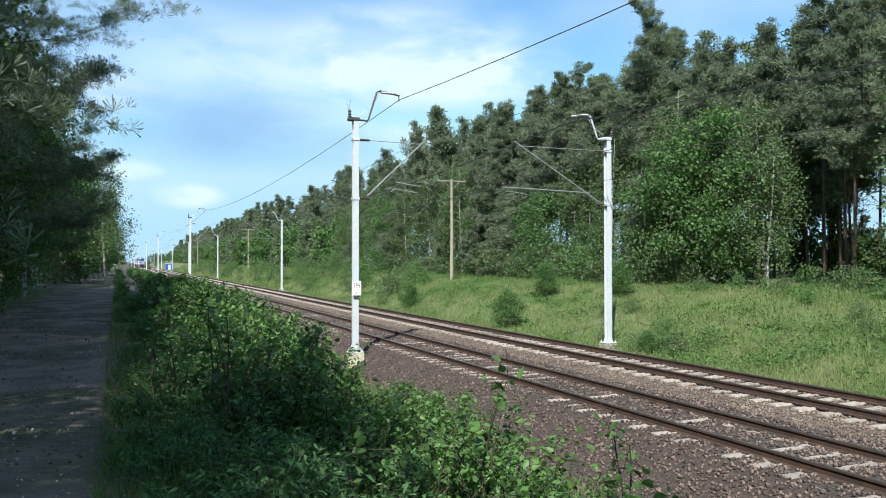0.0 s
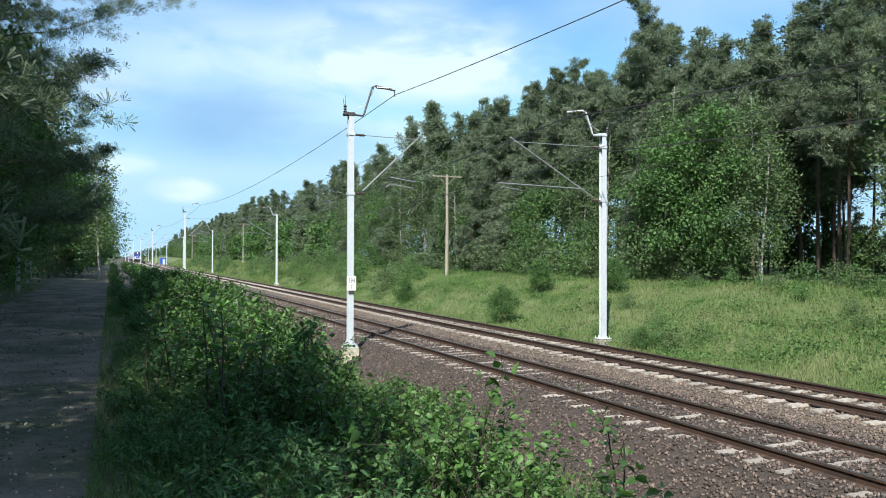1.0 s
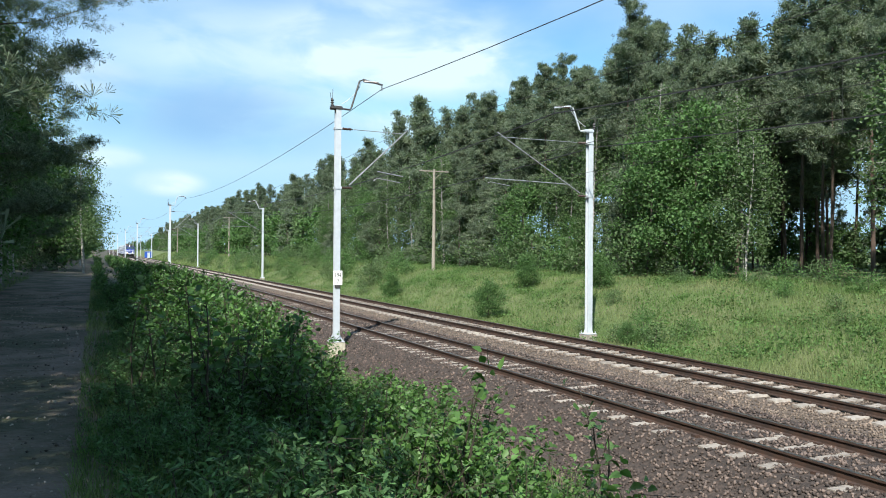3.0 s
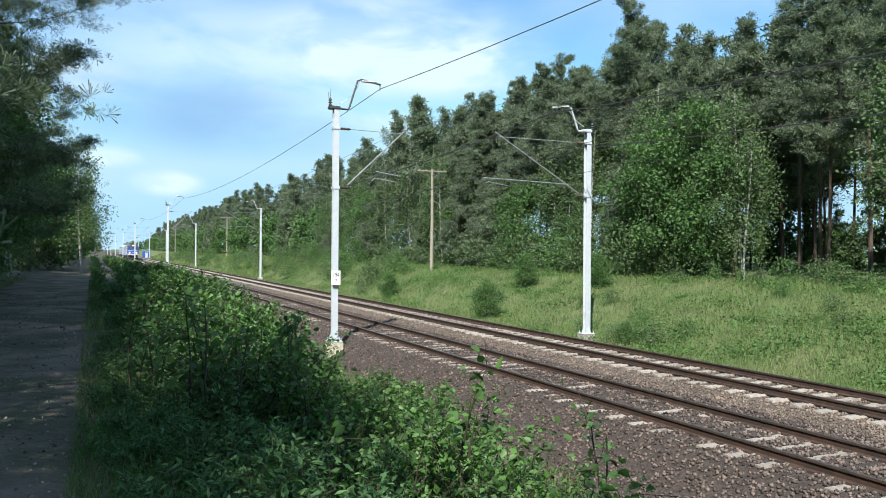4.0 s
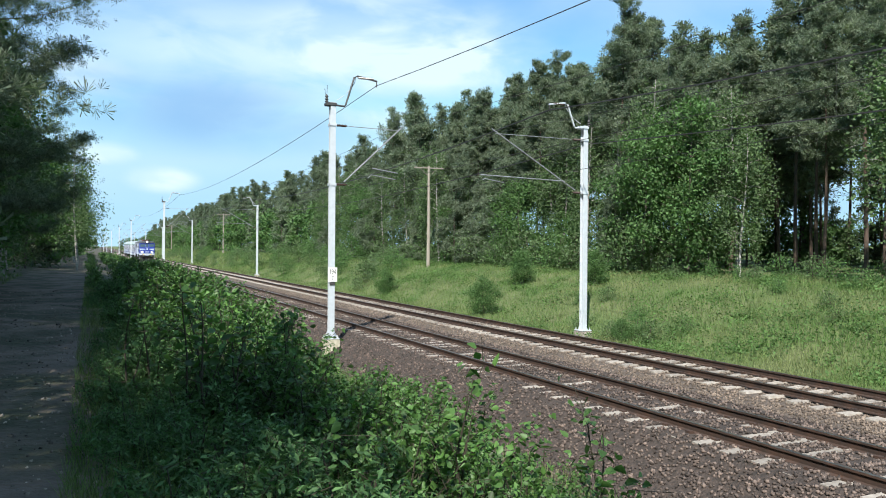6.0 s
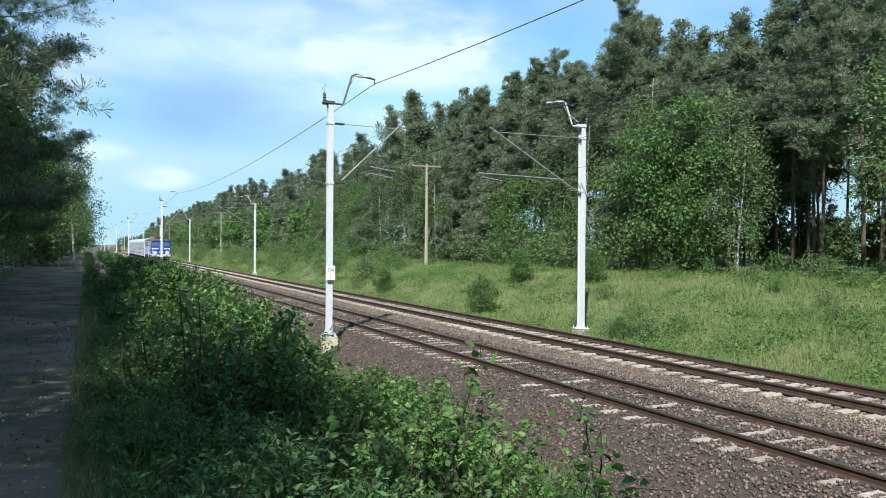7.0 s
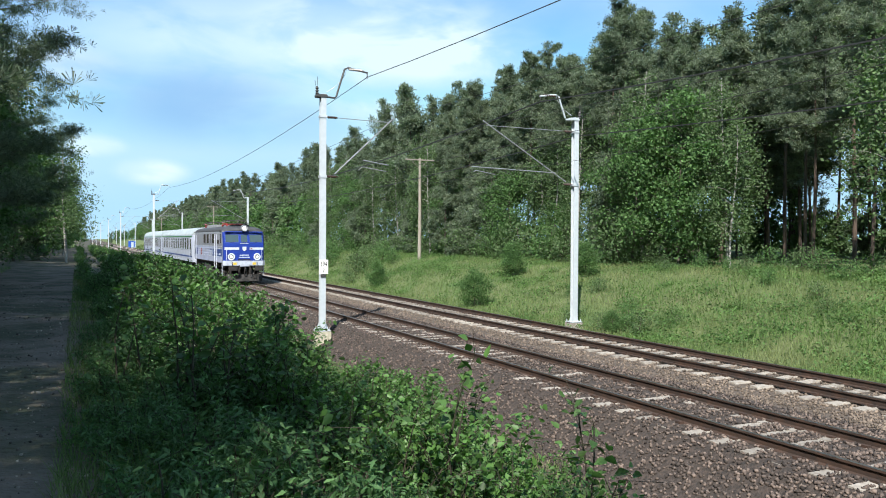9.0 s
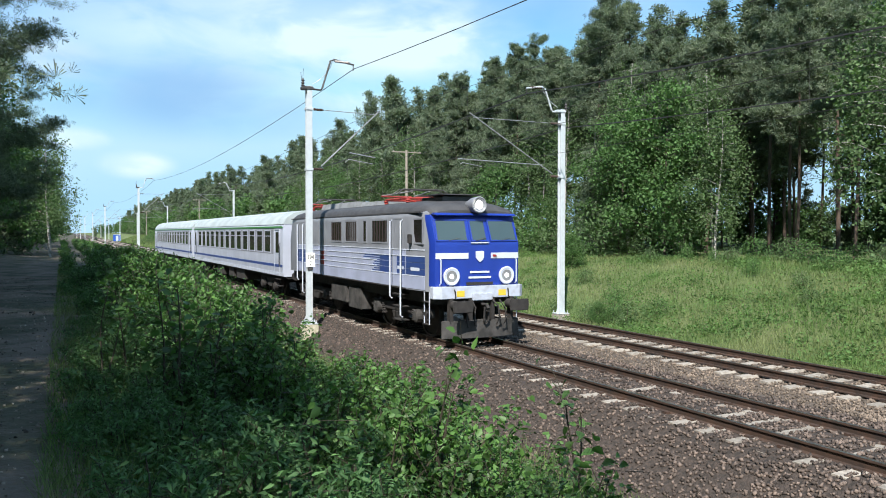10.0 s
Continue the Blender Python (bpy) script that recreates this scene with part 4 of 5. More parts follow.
for k in range(60):
    y = 58 + 190 * (k / 60) ** 1.3
    plant(BUSHES[k % 2], bush_rng.uniform(19.5, 25.5), y, bush_rng.uniform(0.5, 1.15), bush_rng.uniform(0, 360))
for k, (x, y, w) in enumerate(((19.0, 22.6, 0.5), (19.4, 23.8, 0.55), (18.8, 24.6, 0.4), (20.2, 22.2, 0.4), (23.5, 18.5, 0.35), (24.5, 21.5, 0.4), (22.2, 17.2, 0.3), (25.8, 19.0, 0.45), (26.4, 24.5, 0.45), (21.4, 30.5, 0.3), (26.0, 29.0, 0.4))):
    plant(BUSHES[k % 2], x, y, w, k * 50)
make_grass("far_grass", 17.3, 29.5, 100, 300, 26000, 0.15, 0.55, 0.05, 25, "rough grass far along the line")


def make_herbs():
    """Patches of leafy weeds in the meadow."""
    rng = np.random.default_rng(15)
    spots = np.stack([rng.uniform(17.6, 27.5, 260), 13 + 80 * rng.random(260) ** 1.5, rng.uniform(0.3, 1.0, 260)], 1)
    pick = spots[rng.integers(0, len(spots), 46000)]
    xy = pick[:, :2] + rng.normal(size=(len(pick), 2)) * pick[:, 2:3] * np.array([0.7, 1.0])
    h = rng.random(len(pick)) * 0.55 * pick[:, 2]
    c = np.array([on_line(a, b, ground_height(a, b) + lumps(a, b) + d) for (a, b), d in zip(xy, h)])
    v, t = leaf_cloud(c, np.tile(np.array([(0, 0, 1.0)]), (len(c), 1)), rng.uniform(0.05, 0.11, len(c)), rng, DIAMOND, 0.5)
    tagged(part("meadow_herbs", tri_mesh("meadow_herbs", v, t), "herb"), "patches of leafy weeds in the meadow grass", "weeds", kind="stuff")


make_herbs()


def make_cabin(x, y):
    """A blue site cabin far down the line."""
    px, py, pz = on_line(x, y, ground_height(x, y))
    cabin = thing("site_cabin", "small bright blue site cabin beside the far track", "cabin", at=pose(px, py, pz))
    part("wall", Geo().box(-1.2, 1.2, 0, 4.5, 0.1, 2.5), material("cabin_blue", (0.02, 0.10, 0.45), (0.018, 0.08, 0.38), 0.5, scale=1), cabin, bevel=0.03)
    part("roof", Geo().box(-1.28, 1.28, -0.08, 4.58, 2.5, 2.6), "galvanised", cabin, bevel=0.02)
    part("door", Geo().box(-0.4, 0.4, -0.03, 0.0, 0.15, 2.1), "galvanised", cabin)


make_cabin(17.6, 288)


# ---- train ----
def loft(sections):
    """Closed outlines of one length, one after another."""
    n = len(sections[0])
    g = Geo()
    g.add([p for s in sections for p in s], [(i * n + k, i * n + (k + 1) % n, (i + 1) * n + (k + 1) % n, (i + 1) * n + k) for i in range(len(sections) - 1) for k in range(n)]
          + [tuple(reversed(range(n))), tuple(range((len(sections) - 1) * n, len(sections) * n))])
    return g


MAT.update(
    blue=material("blue", (0.014, 0.042, 0.30), (0.012, 0.035, 0.25), 0.32, scale=1.5, bump=0.02),
    side_grey=material("side_grey", (0.235, 0.245, 0.275), (0.18, 0.19, 0.215), 0.45, scale=1.2, bump=0.03),
    side_pale=material("side_pale", (0.37, 0.405, 0.55), (0.29, 0.32, 0.43), 0.45, scale=1.2, bump=0.03),
    side_blue=material("side_blue", (0.025, 0.055, 0.22), (0.03, 0.06, 0.18), 0.45, scale=1.2, bump=0.03),
    white=material("white", (0.60, 0.64, 0.72), (0.50, 0.54, 0.62), 0.45, scale=3, bump=0.03),
    beam=material("beam", (0.44, 0.48, 0.57), (0.33, 0.34, 0.37), 0.6, scale=5, bump=0.08, stops=(0.45, 0.75)),
    coach_grey=material("coach_grey", (0.45, 0.48, 0.57), (0.36, 0.39, 0.47), 0.45, scale=0.8, bump=0.03),
    coach_roof=material("coach_roof", (0.40, 0.45, 0.46), (0.30, 0.34, 0.35), 0.55, scale=1.0, bump=0.04),
    green=material("green", (0.06, 0.24, 0.07), (0.05, 0.19, 0.06), 0.45, bump=0.02),
    roof_grey=material("roof_grey", (0.062, 0.062, 0.066), (0.040, 0.040, 0.044), 0.65, scale=3),
    roof_box=material("roof_box", (0.24, 0.25, 0.26), (0.16, 0.165, 0.17), 0.6, scale=3),
    red=material("red", (0.34, 0.035, 0.025), (0.22, 0.035, 0.03), 0.55, scale=6),
    yellow=material("yellow", (0.80, 0.55, 0.05), (0.65, 0.45, 0.05), 0.5, scale=6),
    under=material("under", (0.034, 0.030, 0.028), (0.018, 0.016, 0.016), 0.85, scale=5),
    plough=material("plough", (0.068, 0.063, 0.060), (0.024, 0.023, 0.022), 0.8, scale=4),
    window_glass=glass("window_glass", (0.014, 0.011, 0.010), 0.12),
    screen_glass=glass("screen_glass", (0.045, 0.075, 0.085), 0.04),
    lamp_glass=glow("lamp_glass", (1.0, 0.96, 0.85), 8.0),
    curtain=material("curtain", (0.028, 0.017, 0.014), rough=0.9, scale=20, stretch=(1, 1, 0.1), bump=0.3),
)


def frame_geo(y0, y1, z0, z1, x0, x1, t=0.045):
    """A picture-frame shape in the side wall, between x0 and x1."""
    a, b = min(x0, x1), max(x0, x1)
    g = Geo()
    g.box(a, b, y0, y1, z0, z0 + t)
    g.box(a, b, y0, y1, z1 - t, z1)
    g.box(a, b, y0, y0 + t, z0 + t, z1 - t)
    g.box(a, b, y1 - t, y1, z0 + t, z1 - t)
    return g


def side_window(parent, s, x, y0, y1, z0, z1, bar=0.0, mat="side_grey", glass_mat="window_glass"):
    w = part("window", frame_geo(y0, y1, z0, z1, s * (x - 0.02), s * (x + 0.014), 0.05), mat, parent)
    part("pane", Geo().box(min(s * x, s * (x + 0.004)), max(s * x, s * (x + 0.004)), y0 + 0.04, y1 - 0.04, z0 + 0.04, z1 - 0.04), glass_mat, w, "dark window glass")
    if bar:
        part("glazing_bar", Geo().box(min(s * x, s * (x + 0.012)), max(s * x, s * (x + 0.012)), y0 + 0.05, y1 - 0.05, z0 + (z1 - z0) * bar, z0 + (z1 - z0) * bar + 0.03), mat, w)
    return w


def wheel_geo(x, y, r):
    return Geo().lathe([(r + 0.03, -0.07), (r + 0.03, -0.04), (r, -0.035), (r, 0.07), (r - 0.08, 0.07), (r - 0.1, 0.03), (0.14, 0.03), (0.12, 0.12), (0.02, 0.12)], (x, y, r), "x", 28)


def make_bogie(parent, yc, base, r, label):
    bogie = part("bogie", Geo().box(-1.12, -0.98, yc - base / 2 - 0.75, yc + base / 2 + 0.75, 0.62, 0.86).box(0.98, 1.12, yc - base / 2 - 0.75, yc + base / 2 + 0.75, 0.62, 0.86)
                 .box(-1.0, 1.0, yc - 0.35, yc + 0.35, 0.55, 0.95).prism([(-0.5 + yc, 0.62), (0.5 + yc, 0.62), (0.35 + yc, 0.38), (-0.35 + yc, 0.38)], "x", -1.14, -0.96), "under", parent, label, bevel=0.02)
    for k in (-1, 1):
        y = yc + k * base / 2
        for s in (-1, 1):
            g = wheel_geo(0, 0, r)
            g.v = [(s * (0.72 + vx), y + vy, vz) for vx, vy, vz in g.v]
            part("wheel", g, "under", bogie, smooth=True)
            part("axle_box", Geo().lathe([(0.19, 0), (0.19, 0.16), (0.13, 0.19)] if s > 0 else [(0.13, -0.19), (0.19, -0.16), (0.19, 0)], (s * 1.1, y, r), "x", 14), "plough" if base > 2.8 else "under", bogie)
            for d in (-0.36, 0.36):
                part("spring", Geo().lathe([(0.10 if i % 2 else 0.065, 0.028 * i) for i in range(13)], (s * 1.1, y + d, 0.45), "z", 10), "under", bogie)
    return bogie


def make_loco():
    loco = thing("locomotive", "blue and grey electric locomotive with lit headlamps and grey roof", "locomotive")
    long = 15.9

    def plan(z, y0, nose=0.10, w=1.50, front_w=1.37):
        """Plan of the body at one height, both cabs alike."""
        half = [(-w, 2.3), (-front_w - 0.02, y0 + 0.22), (-front_w + 0.06, y0 + nose), (-0.33, y0), (0, y0), (0.33, y0), (front_w - 0.06, y0 + nose), (front_w + 0.02, y0 + 0.22), (w, 2.3)]
        return [(x, y, z) for x, y in half] + [(-x, long - y, z) for x, y in half]

    body = part("body", loft([plan(1.40, 0.72), plan(2.66, 0.70), plan(2.76, 0.71), plan(3.44, 0.98), plan(3.56, 1.02, w=1.48), plan(3.64, 1.10, w=1.42, front_w=1.3)]), "side_grey", loco, "grey steel body", smooth=True)

    def nose(z, y0, off=0.006, w=1.39):
        pts = [(-w, y0 + 0.50), (-w + 0.0, y0 + 0.22), (-w + 0.075, y0 + 0.10 - off), (-0.33, y0 - off), (0, y0 - off), (0.33, y0 - off), (w - 0.075, y0 + 0.10 - off), (w, y0 + 0.22), (w, y0 + 0.50)]
        return [(x * (1 + off), y, z) for x, y in pts]
    front = part("cab_front", loft([nose(1.56, 0.72), nose(2.66, 0.70), nose(2.76, 0.71), nose(3.44, 0.98), nose(3.52, 1.01)]), "blue", loco, "glossy blue cab front", smooth=True)
    part("roof_visor", Geo().prism([(0.86, 3.50), (1.2, 3.50), (1.2, 3.58), (0.92, 3.57)], "x", -1.30, 1.30), "blue", front, bevel=0.02)
    # windscreens, leaning with the cab front
    lean = math.degrees(math.atan2(0.27, 0.68))
    for side in (-1, 0, 1):
        half, h, t = (0.475, 0.66, 0.045) if side else (0.26, 0.66, 0.045)
        fr = Geo()
        for a, b, c, d in ((-half, half, 0, t), (-half, half, h - t, h), (-half, -half + t, t, h - t), (half - t, half, t, h - t)):
            fr.box(a, b, -0.03, 0.03, c, d)
        w = part("windscreen", fr, "blue", front, bevel=0.008)
        w.matrix_local = pose(side * 0.82, 0.704 + 0.052 * abs(side), 2.775, 0, 0, side * 5.8) @ pose(0, 0, 0, -lean)
        part("pane", Geo().box(-half + 0.04, half - 0.04, -0.018, -0.012, 0.04, h - 0.04), "screen_glass", w, "greenish windscreen glass")
        part("wiper", Geo().tube([(-0.12, -0.04, 0.02), (0.2, -0.04, 0.10)], 0.008, 4), "dark_metal", w)
    part("screen_ledge", Geo().box(-0.28, 0.28, 0.665, 0.70, 2.735, 2.765), "white", front)
    for s in (-1, 1):
        part("white_stripe", Geo().prism([(s * 0.36, 0.686), (s * 1.32, 0.783), (s * 1.32, 0.80), (s * 0.36, 0.71)], "z", 2.31, 2.47), "white", front)
        ring = part("headlamp", Geo().lathe([(0.20, 0.14), (0.235, 0.0), (0.25, -0.05), (0.225, -0.07), (0.15, -0.045)], (s * 0.875, 0.735, 1.83), "y", 24), "white", front, "pale round headlamp ring", smooth=True)
        part("reflector", Geo().lathe([(0.16, -0.04), (0.12, 0.0), (0.02, 0.01)], (s * 0.875, 0.725, 1.83), "y", 20), "roof_box", ring, "grey reflector", smooth=True)
        part("lamp_lens", Geo().lathe([(0.02, -0.06), (0.085, -0.045), (0.09, 0.01)], (s * 0.875, 0.735, 1.83), "y", 18), "lamp_glass", ring, "lit lamp lens", smooth=True)
        part("front_handrail", Geo().tube([(s * 1.20, 0.78, 1.60), (s * 1.20, 0.70, 1.65), (s * 1.20, 0.70, 2.28), (s * 1.20, 0.78, 2.32)], 0.018, 6), "white", front)
    part("coat_of_arms", Geo().prism([(-0.13, 2.52), (0.13, 2.52), (0.13, 2.34), (0.07, 2.26), (0, 2.22), (-0.07, 2.26), (-0.13, 2.34)], "y", 0.672, 0.69), "white", front, "plain white shield")
    part("red_mark", Geo().prism([(0.42, 2.36), (0.56, 2.36), (0.50, 2.42), (0.42, 2.42)], "y", 0.676, 0.70), "red", front)
    for z, w2 in ((1.94, 0.31), (1.79, 0.36)):
        part("number_bar", Geo().box(-w2, w2, 0.688, 0.692, z - 0.028, z + 0.028), "white", front, "plain pale bar")
    part("front_grille", Geo().box(-0.42, 0.42, 0.684, 0.70, 1.58, 1.66), "under", front)
    lamp = part("top_headlamp", Geo().lathe([(0.02, 0.62), (0.14, 0.60), (0.21, 0.30), (0.235, 0.0), (0.21, -0.03), (0.18, 0.0), (0.02, 0.03)], (0, 0.72, 3.80), "y", 24), "side_grey", loco, "round headlamp in a grey housing", smooth=True)
    part("lamp_lens", Geo().lathe([(0.02, -0.01), (0.10, 0.0), (0.13, 0.03)], (0, 0.72, 3.80), "y", 20), "lamp_glass", lamp, "lit lamp lens", smooth=True)
    # headstock, buffers, plough, coupling
    part("headstock", Geo().prism([(-1.42, 0.95), (-1.42, 0.72), (-1.25, 0.58), (1.25, 0.58), (1.42, 0.72), (1.42, 0.95)], "z", 1.22, 1.555), "beam", loco, "pale grey headstock", bevel=0.015)
    part("draw_box", Geo().box(-0.32, 0.32, 0.50, 0.60, 1.16, 1.36), "beam", loco, bevel=0.02)
    for s in (-1, 1):
        b = part("buffer", Geo().lathe([(0.13, 0.60), (0.13, 0.25), (0.09, 0.25), (0.09, 0.06)], (s * 0.875, 0, 1.05), "y", 16), "under", loco, "dark steel buffer", smooth=True)
        part("buffer_head", Geo().prism([(s * 0.875 - 0.29, 0.89), (s * 0.875 + 0.29, 0.89), (s * 0.875 + 0.31, 1.05), (s * 0.875 + 0.29, 1.21), (s * 0.875 - 0.29, 1.21), (s * 0.875 - 0.31, 1.05)], "y", 0.0, 0.06), "under", b, bevel=0.02)
        part("yellow_mark", Geo().box(s * 0.66 - 0.12, s * 0.66 + 0.12, 0.572, 0.58, 1.28, 1.44), "yellow", loco)
        part("brake_hose", Geo().tube([(s * 0.33, 0.55, 1.18), (s * 0.36, 0.30, 1.0), (s * 0.40, 0.26, 0.7), (s * 0.34, 0.34, 0.5)], 0.032, 7), "under", loco, smooth=True)
        part("brake_hose", Geo().tube([(s * 0.56, 0.55, 1.16), (s * 0.60, 0.32, 0.95), (s * 0.62, 0.30, 0.62), (s * 0.55, 0.36, 0.45)], 0.026, 7), "under", loco, smooth=True)
        part("lamp_iron", Geo().tube([(s * 0.86, 0.66, 1.56), (s * 0.84, 0.55, 1.42), (s * 0.84, 0.53, 1.24)], 0.022, 5), "under", loco)
        # ladder below the cab corner
        lad = part("cab_ladder", Geo().tube([(s * 1.40, 1.0, 1.4), (s * 1.40, 1.0, 0.5)], 0.016, 6).tube([(s * 1.40, 1.32, 1.4), (s * 1.40, 1.32, 0.5)], 0.016, 6), "beam", loco, "pale steel ladder")
        for z in (0.5, 0.82, 1.12):
            part("rung", Geo().box(s * 1.40 - 0.06, s * 1.40 + 0.06, 1.0, 1.32, z, z + 0.02), "under", lad)
    hook = part("coupling", Geo().tube([(0, 0.55, 1.05), (0, 0.28, 1.05), (0, 0.20, 0.98), (0, 0.24, 0.90)], 0.05, 8), "under", loco, smooth=True)
    part("shackle", Geo().tube([(-0.06, 0.30, 1.0), (-0.07, 0.33, 0.62), (0.0, 0.35, 0.52), (0.07, 0.33, 0.62), (0.06, 0.30, 1.0)], 0.028, 6), "under", hook)
    part("plough", Geo().prism([(-1.15, 0.78), (-1.22, 0.62), (-0.55, 0.44), (0, 0.40), (0.55, 0.44), (1.22, 0.62), (1.15, 0.78)], "z", 0.14, 0.62), "plough", loco, "dusty grey plough blade", bevel=0.015)
    for x in (-0.95, -0.35, 0.35, 0.95):
        part("plough_bracket", Geo().box(x - 0.05, x + 0.05, 0.55, 0.72, 0.55, 1.24), "under", loco)
    # sides
    for s in (-1, 1):
        def strip(name, y0, y1, z0, z1, mat, out=0.004, label=""):
            a, b = s * 1.495, s * (1.50 + out)
            return part(name, Geo().box(min(a, b), max(a, b), y0, y1, z0, z1), mat, body, label)
        strip("lower_panel", 2.35, 13.55, 1.80, 2.53, "side_pale", 0.004, "pale lavender-grey lower panel")
        strip("sill", 2.35, 13.55, 1.44, 1.79, "side_pale", 0.008, "pale sill")
        strip("sill_edge", 2.35, 13.55, 1.40, 1.44, "under", 0.012)
        for y0, y1 in ((2.4, 3.0), (3.4, 4.35), (12.0, 13.5)):
            for z in (1.83, 2.01, 2.19):
                strip("blue_panel", y0, y1, z, z + 0.165, "side_blue", 0.007, "dark blue panel")
        # the blue runs out into a comb of lines
        comb = random.Random(4)
        for k in range(8):
            z = 1.84 + 0.066 * k
            strip("blue_line", 4.35, 4.6 + comb.uniform(0.1, 1.3), z, z + 0.036, "side_blue", 0.007)
        for z, y0, y1 in ((1.80, 2.4, 13.5), (1.99, 4.6, 12.0), (2.17, 4.6, 12.0), (2.35, 2.4, 13.5), (2.53, 2.4, 13.5)):
            strip("rib", y0, y1, z, z + 0.022, "white", 0.018)
        def slant(name, y0, y1, z0, z1, mat, out, label=""):
            x0, x1 = 1.39 + 0.11 * (y0 - 0.94) / 1.36, 1.39 + 0.11 * (y1 - 0.94) / 1.36
            return part(name, Geo().prism([(s * (x0 - 0.02), y0), (s * (x0 + out), y0), (s * (x1 + out), y1), (s * (x1 - 0.02), y1)], "z", z0, z1), mat, body, label)
        for z in (1.83, 2.01, 2.19):
            slant("blue_panel", 1.25, 2.34, z, z + 0.165, "side_blue", 0.008, "dark blue panel")
        slant("sill", 1.25, 2.34, 1.44, 1.79, "side_pale", 0.010)
        for z in (1.80, 2.35, 2.53):
            slant("rib", 1.25, 2.34, z, z + 0.025, "white", 0.016)
        slant("number_bar", 1.55, 2.05, 1.95, 2.04, "white", 0.012)
        strip("number_bar", 2.5, 2.95, 1.96, 2.05, "white", 0.011)
        strip("red_panel", 9.9, 10.35, 1.83, 2.33, "red", 0.007)
        for y0, y1, bar in ((7.88, 9.10, 0), (6.36, 7.54, 0), (5.47, 5.82, 0), (3.70, 5.03, 0), (11.9, 12.2, 0)):
            side_window(body, s, 1.50, y0, y1, 2.69, 3.45, bar)
            if y1 - y0 > 1:
                for q in range(5):
                    yq = y0 + 0.09 + (y1 - y0 - 0.18) * (q + 0.2) / 5
                    strip("curtain", yq, yq + 0.10, 2.74, 3.40, "curtain", 0.0055, "dark red-brown curtain fold")
        side_window(body, s, 1.455, 1.30, 2.08, 2.70, 3.44)
        part("side_mirror", Geo().box(min(s * 1.5, s * 1.62), max(s * 1.5, s * 1.62), 1.95, 2.0, 2.72, 2.98), "under", body, bevel=0.01)
        for y0 in (2.62, 12.56):
            door = part("cab_door", frame_geo(y0, y0 + 0.72, 1.42, 3.46, s * 1.46, s * 1.508, 0.04), "side_grey", loco, "grey cab door")
            part("door_leaf", Geo().box(min(s * 1.46, s * 1.502), max(s * 1.46, s * 1.502), y0 + 0.04, y0 + 0.68, 1.45, 3.42), "side_grey", door)
            for y in (y0 - 0.03, y0 + 0.75):
                part("handrail", Geo().tube([(s * 1.50, y, 3.40), (s * 1.57, y, 3.36), (s * 1.57, y, 1.12 if y > y0 + 0.1 else 0.62), (s * 1.50, y, 1.06 if y > y0 + 0.1 else 0.56)], 0.024, 6), "white", door, "white handrail")
            for z in (0.45, 0.85, 1.2):
                part("step", Geo().box(min(s * 1.25, s * 1.52), max(s * 1.25, s * 1.52), y0 + 0.05, y0 + 0.67, z, z + 0.03), "under", door)
        part("gutter", Geo().box(min(s * 1.42, s * 1.49), max(s * 1.42, s * 1.49), 1.4, 14.5, 3.58, 3.62), "roof_grey", body)

    # roof and what stands on it
    def arch(y, w, z0, top):
        return [(w * math.cos(a), y, z0 + (top - z0) * math.sin(a) ** 0.6) for a in np.linspace(0, math.pi, 15)]
    roof = part("roof", loft([arch(0.97, 1.22, 3.52, 3.66), arch(1.12, 1.33, 3.53, 3.80), arch(1.7, 1.42, 3.54, 3.94), arch(2.6, 1.465, 3.54, 4.0), arch(13.3, 1.465, 3.54, 4.0), arch(14.2, 1.42, 3.54, 3.94), arch(14.78, 1.33, 3.53, 3.80), arch(14.93, 1.22, 3.52, 3.66)]), "roof_grey", loco, "dark grey arched roof", smooth=True)
    for y0, y1, w, z in ((8.6, 12.6, 0.80, 4.17), (6.9, 8.3, 0.7, 4.12)):
        part("roof_hatch", Geo().prism([(-w, 3.85), (w, 3.85), (w - 0.12, z), (-w + 0.12, z)], "y", y0, y1), "roof_box", roof, bevel=0.02)
    part("roof_equipment", Geo().box(-0.55, 0.55, 1.9, 3.3, 3.9, 4.08), "roof_grey", roof, bevel=0.02)
    part("roof_panel", Geo().box(-0.7, 0.7, 1.75, 3.2, 4.12, 4.145), "roof_grey", roof)
    part("roof_conduit", Geo().tube([(-0.95, 2.6, 3.84), (-1.0, 3.2, 3.9), (-1.0, 12.8, 3.9), (-0.95, 13.3, 3.84)], 0.03, 6), "dark_metal", roof)
    for yc in (5.2, 13.4):
        pan = part("pantograph", Geo().tube([(-0.55, yc - 0.9, 4.12), (0.55, yc - 0.9, 4.12)], 0.04, 6).tube([(-0.55, yc + 0.9, 4.12), (0.55, yc + 0.9, 4.12)], 0.04, 6)
                   .tube([(-0.55, yc - 0.9, 4.12), (-0.55, yc + 0.9, 4.12)], 0.04, 6).tube([(0.55, yc - 0.9, 4.12), (0.55, yc + 0.9, 4.12)], 0.04, 6), "red", loco, "folded red pantograph")
        for s in (-1, 1):
            for k in (-0.9, 0.9):
                part("insulator", Geo().lathe([(0.05, 0), (0.09, 0.03), (0.05, 0.06), (0.09, 0.09), (0.04, 0.14)], (s * 0.55, yc + k, 3.97), n=10), "red", pan)
            part("lower_arm", Geo().tube([(s * 0.45, yc - 0.9, 4.15), (s * 0.62, yc + 1.15, 4.26)], 0.028, 6), "red", pan)
            part("upper_arm", Geo().tube([(s * 0.60, yc + 1.15, 4.27), (s * 0.30, yc - 0.7, 4.36)], 0.022, 6), "roof_box", pan)
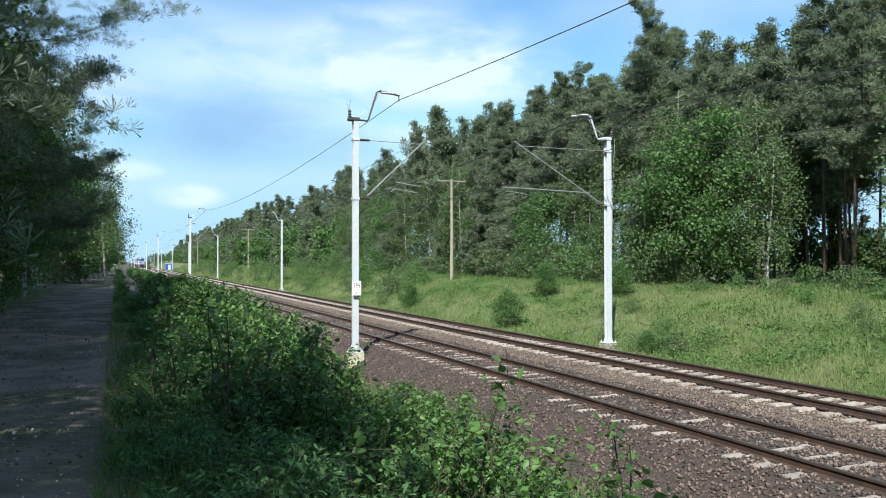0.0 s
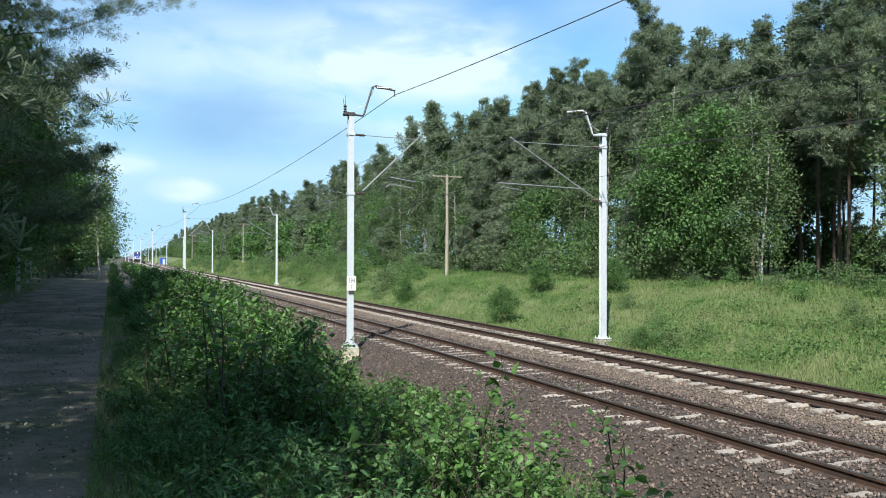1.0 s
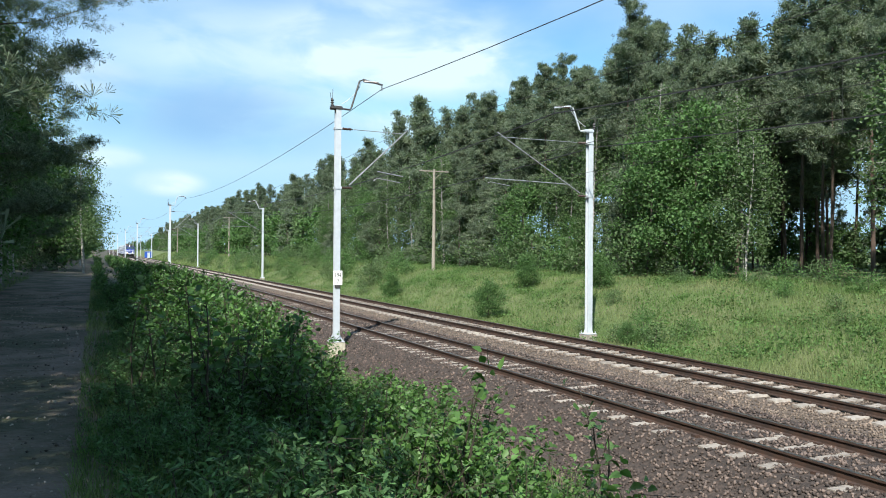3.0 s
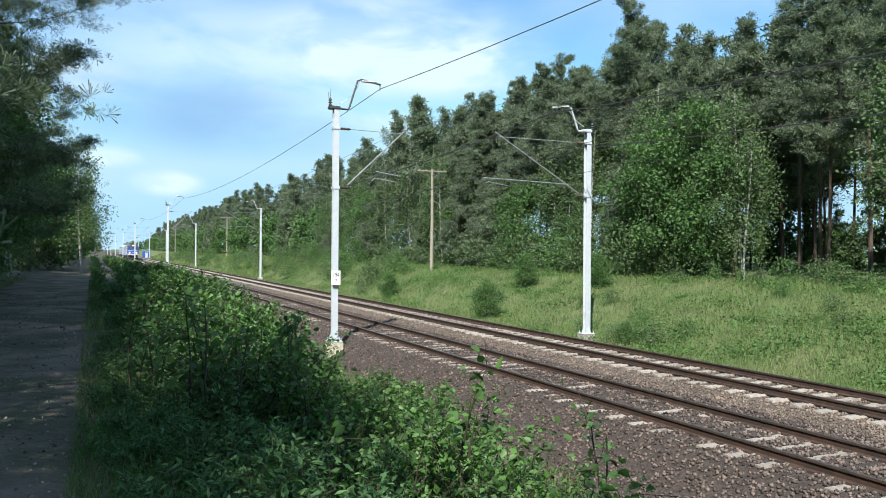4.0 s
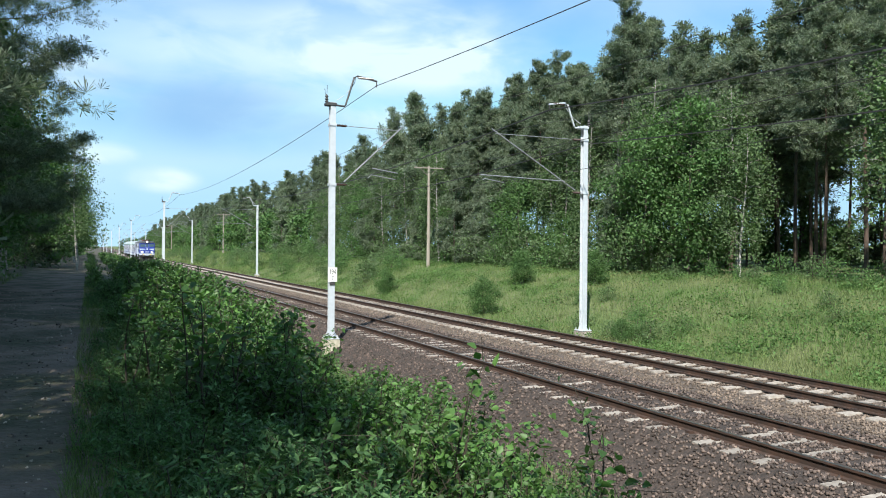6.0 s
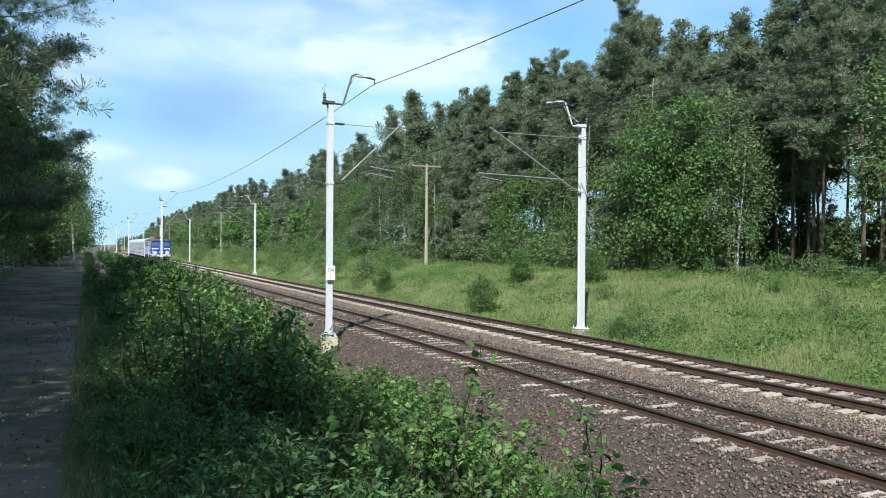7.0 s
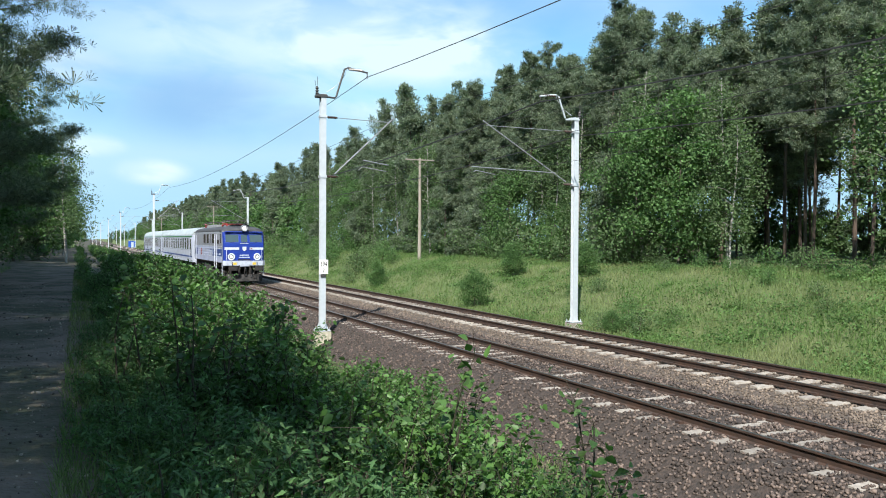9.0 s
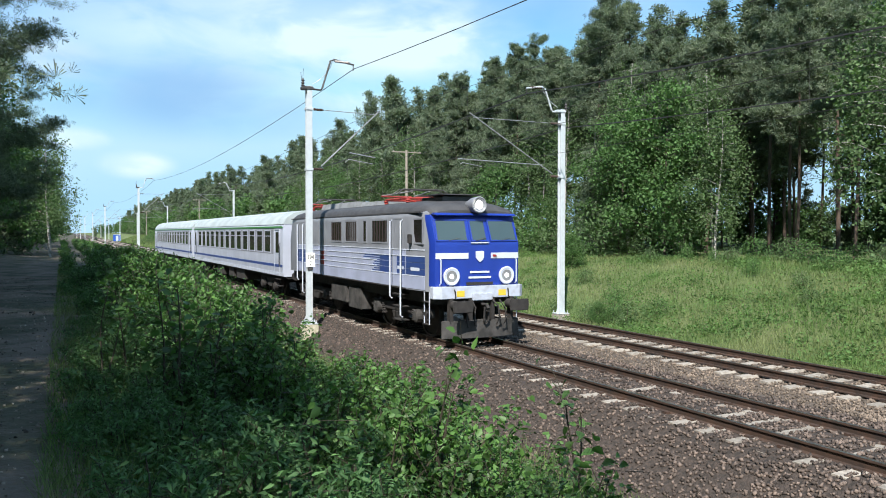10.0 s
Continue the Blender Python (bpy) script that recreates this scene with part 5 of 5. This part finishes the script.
            part("collector_bow", Geo().tube([(-0.95, yc - 0.7 + s * 0.15, 4.22), (-0.7, yc - 0.7 + s * 0.15, 4.40), (0.7, yc - 0.7 + s * 0.15, 4.40), (0.95, yc - 0.7 + s * 0.15, 4.22)], 0.025, 6), "dark_metal", pan)
    # below the floor
    part("underframe", Geo().box(-1.25, 1.25, 0.95, 14.95, 1.05, 1.42), "under", loco, bevel=0.02)
    for y0, y1, z in ((6.4, 7.6, 0.42), (7.8, 9.5, 0.55)):
        for s in (-1, 1):
            part("equipment_box", Geo().box(min(s * 0.75, s * 1.36), max(s * 0.75, s * 1.36), y0, y1, z, 1.15), "plough", loco, "dusty equipment box", bevel=0.03)
    for yc in (3.75, 12.15):
        make_bogie(loco, yc, 3.05, 0.625, "dusty dark bogie frame")
    return loco


def coach_section(y, w=1.41):
    pts = [(w - 0.05, 1.02), (w, 1.25), (w, 2.2), (w - 0.01, 3.15), (w - 0.06, 3.42), (w - 0.2, 3.68), (w - 0.5, 3.90), (w - 0.95, 4.02), (0, 4.06)]
    full = pts + [(-x, z) for x, z in reversed(pts[:-1])]
    return [(x, y, z) for x, z in full]


def make_coach():
    coach = thing("passenger_coach", "pale grey passenger coach with a thin green line", "railway coach", "coaches of the train")
    body = part("body", loft([coach_section(0.35), coach_section(26.05)]), "coach_grey", coach, "pale grey coach body", smooth=True)
    roof_pts = [(1.37, 3.40), (1.22, 3.68), (0.92, 3.905), (0.46, 4.028), (0, 4.07)]
    outer = roof_pts + [(-x, z) for x, z in reversed(roof_pts[:-1])]
    part("roof", loft([[(x * 1.006, y, z + 0.008) for x, z in outer] for y in (0.34, 26.06)]), "coach_roof", coach, "pale greenish-grey roof", smooth=True)
    for k, y in enumerate(np.arange(1.5, 26, 2.05)):
        part("roof_seam", loft([[(x * 1.010, yy, z + 0.016) for x, z in outer] for yy in (y, y + 0.05)]), "coach_roof", coach)
    for x in (-0.9, -0.3, 0.4):
        part("roof_rib", Geo().tube([(x, 2.0, 4.06 - 0.13 * (x / 0.9) ** 2 * 1.0), (x, 24.0, 4.06 - 0.13 * (x / 0.9) ** 2)], 0.02, 5), "white", coach)
    for s in (-1, 1):
        def strip(name, y0, y1, z0, z1, mat, out):
            a, b = s * 1.40, s * (1.41 + out)
            return part(name, Geo().box(min(a, b), max(a, b), y0, y1, z0, z1), mat, body)
        strip("window_band", 2.0, 24.2, 2.02, 3.18, "side_grey", 0.003)
        strip("green_line", 0.4, 26.0, 3.24, 3.32, "green", 0.006)
        strip("blue_line", 0.4, 26.0, 1.44, 1.56, "side_blue", 0.005)
        strip("sole_bar", 0.4, 26.0, 1.04, 1.20, "beam", 0.010)
        for y in (2.5 + 1.66 * k for k in range(13)):
            side_window(body, s, 1.414, y, y + 1.2, 2.06, 3.15, 0.72, "coach_grey")
        for y in (0.85, 24.6):
            door = part("coach_door", frame_geo(y, y + 0.95, 1.08, 3.20, s * 1.39, s * 1.425, 0.05), "coach_grey", coach, "pale grey coach door")
            part("door_window", Geo().box(min(s * 1.40, s * 1.418), max(s * 1.40, s * 1.418), y + 0.22, y + 0.73, 2.1, 3.05), "window_glass", door, "dark glass")
            part("handrail", Geo().tube([(s * 1.42, y - 0.08, 1.5), (s * 1.47, y - 0.08, 1.55), (s * 1.47, y - 0.08, 2.5), (s * 1.42, y - 0.08, 2.55)], 0.018, 5), "under", door)
            for z in (0.55, 0.85):
                part("step", Geo().box(min(s * 1.2, s * 1.42), max(s * 1.2, s * 1.42), y + 0.1, y + 0.85, z, z + 0.03), "under", door)
    for y in (0.12, 26.03):
        part("gangway", Geo().box(-0.55, 0.55, y, y + 0.25, 1.2, 3.35), "under", coach, "black rubber gangway", bevel=0.03)
    for y in (0.02, 26.0):
        for s in (-1, 1):
            part("buffer", Geo().lathe([(0.2, 0), (0.2, 0.05), (0.1, 0.05), (0.1, 0.38)], (s * 0.875, y, 1.05), "y", 12), "under", coach)
    part("underframe", Geo().box(-1.2, 1.2, 0.4, 26.0, 0.92, 1.06), "under", coach)
    for y0, y1 in ((9, 11.2), (12, 13.4), (15, 17.2)):
        part("equipment_box", Geo().box(-1.25, 1.25, y0, y1, 0.4, 0.95), "under", coach, bevel=0.03)
    for yc in (3.7, 22.7):
        make_bogie(coach, yc, 2.5, 0.46, "dark coach bogie")
    return coach


LOCO = make_loco()
COACHES = [make_coach()]
COACHES.append(copy_thing(COACHES[0], pose(0, 0, 0)))


def motions():
    times = [0, 1, 2, 3, 4, 5, 6, 7, 8, 9, 9.5, 10]
    for ob, behind, length in ((LOCO, 0.0, 15.9), (COACHES[0], 15.9, 26.4), (COACHES[1], 42.3, 26.4)):
        rows = []
        for t in times:
            y = 17.6 + 34.5 * (10 - t) + behind
            a, b = on_line(TRACK_NEAR, y + 2.5), on_line(TRACK_NEAR, y + length - 2.5)
            turn = math.atan2(-(b[0] - a[0]), b[1] - a[1])
            pitch = math.atan2(b[2] - a[2], b[1] - a[1])
            front = Vector(a) - (Vector(b) - Vector(a)).normalized() * 2.5
            rows.append((t, pose(*front, math.degrees(pitch), 0, math.degrees(turn))))
        walk(ob, rows)


motions()
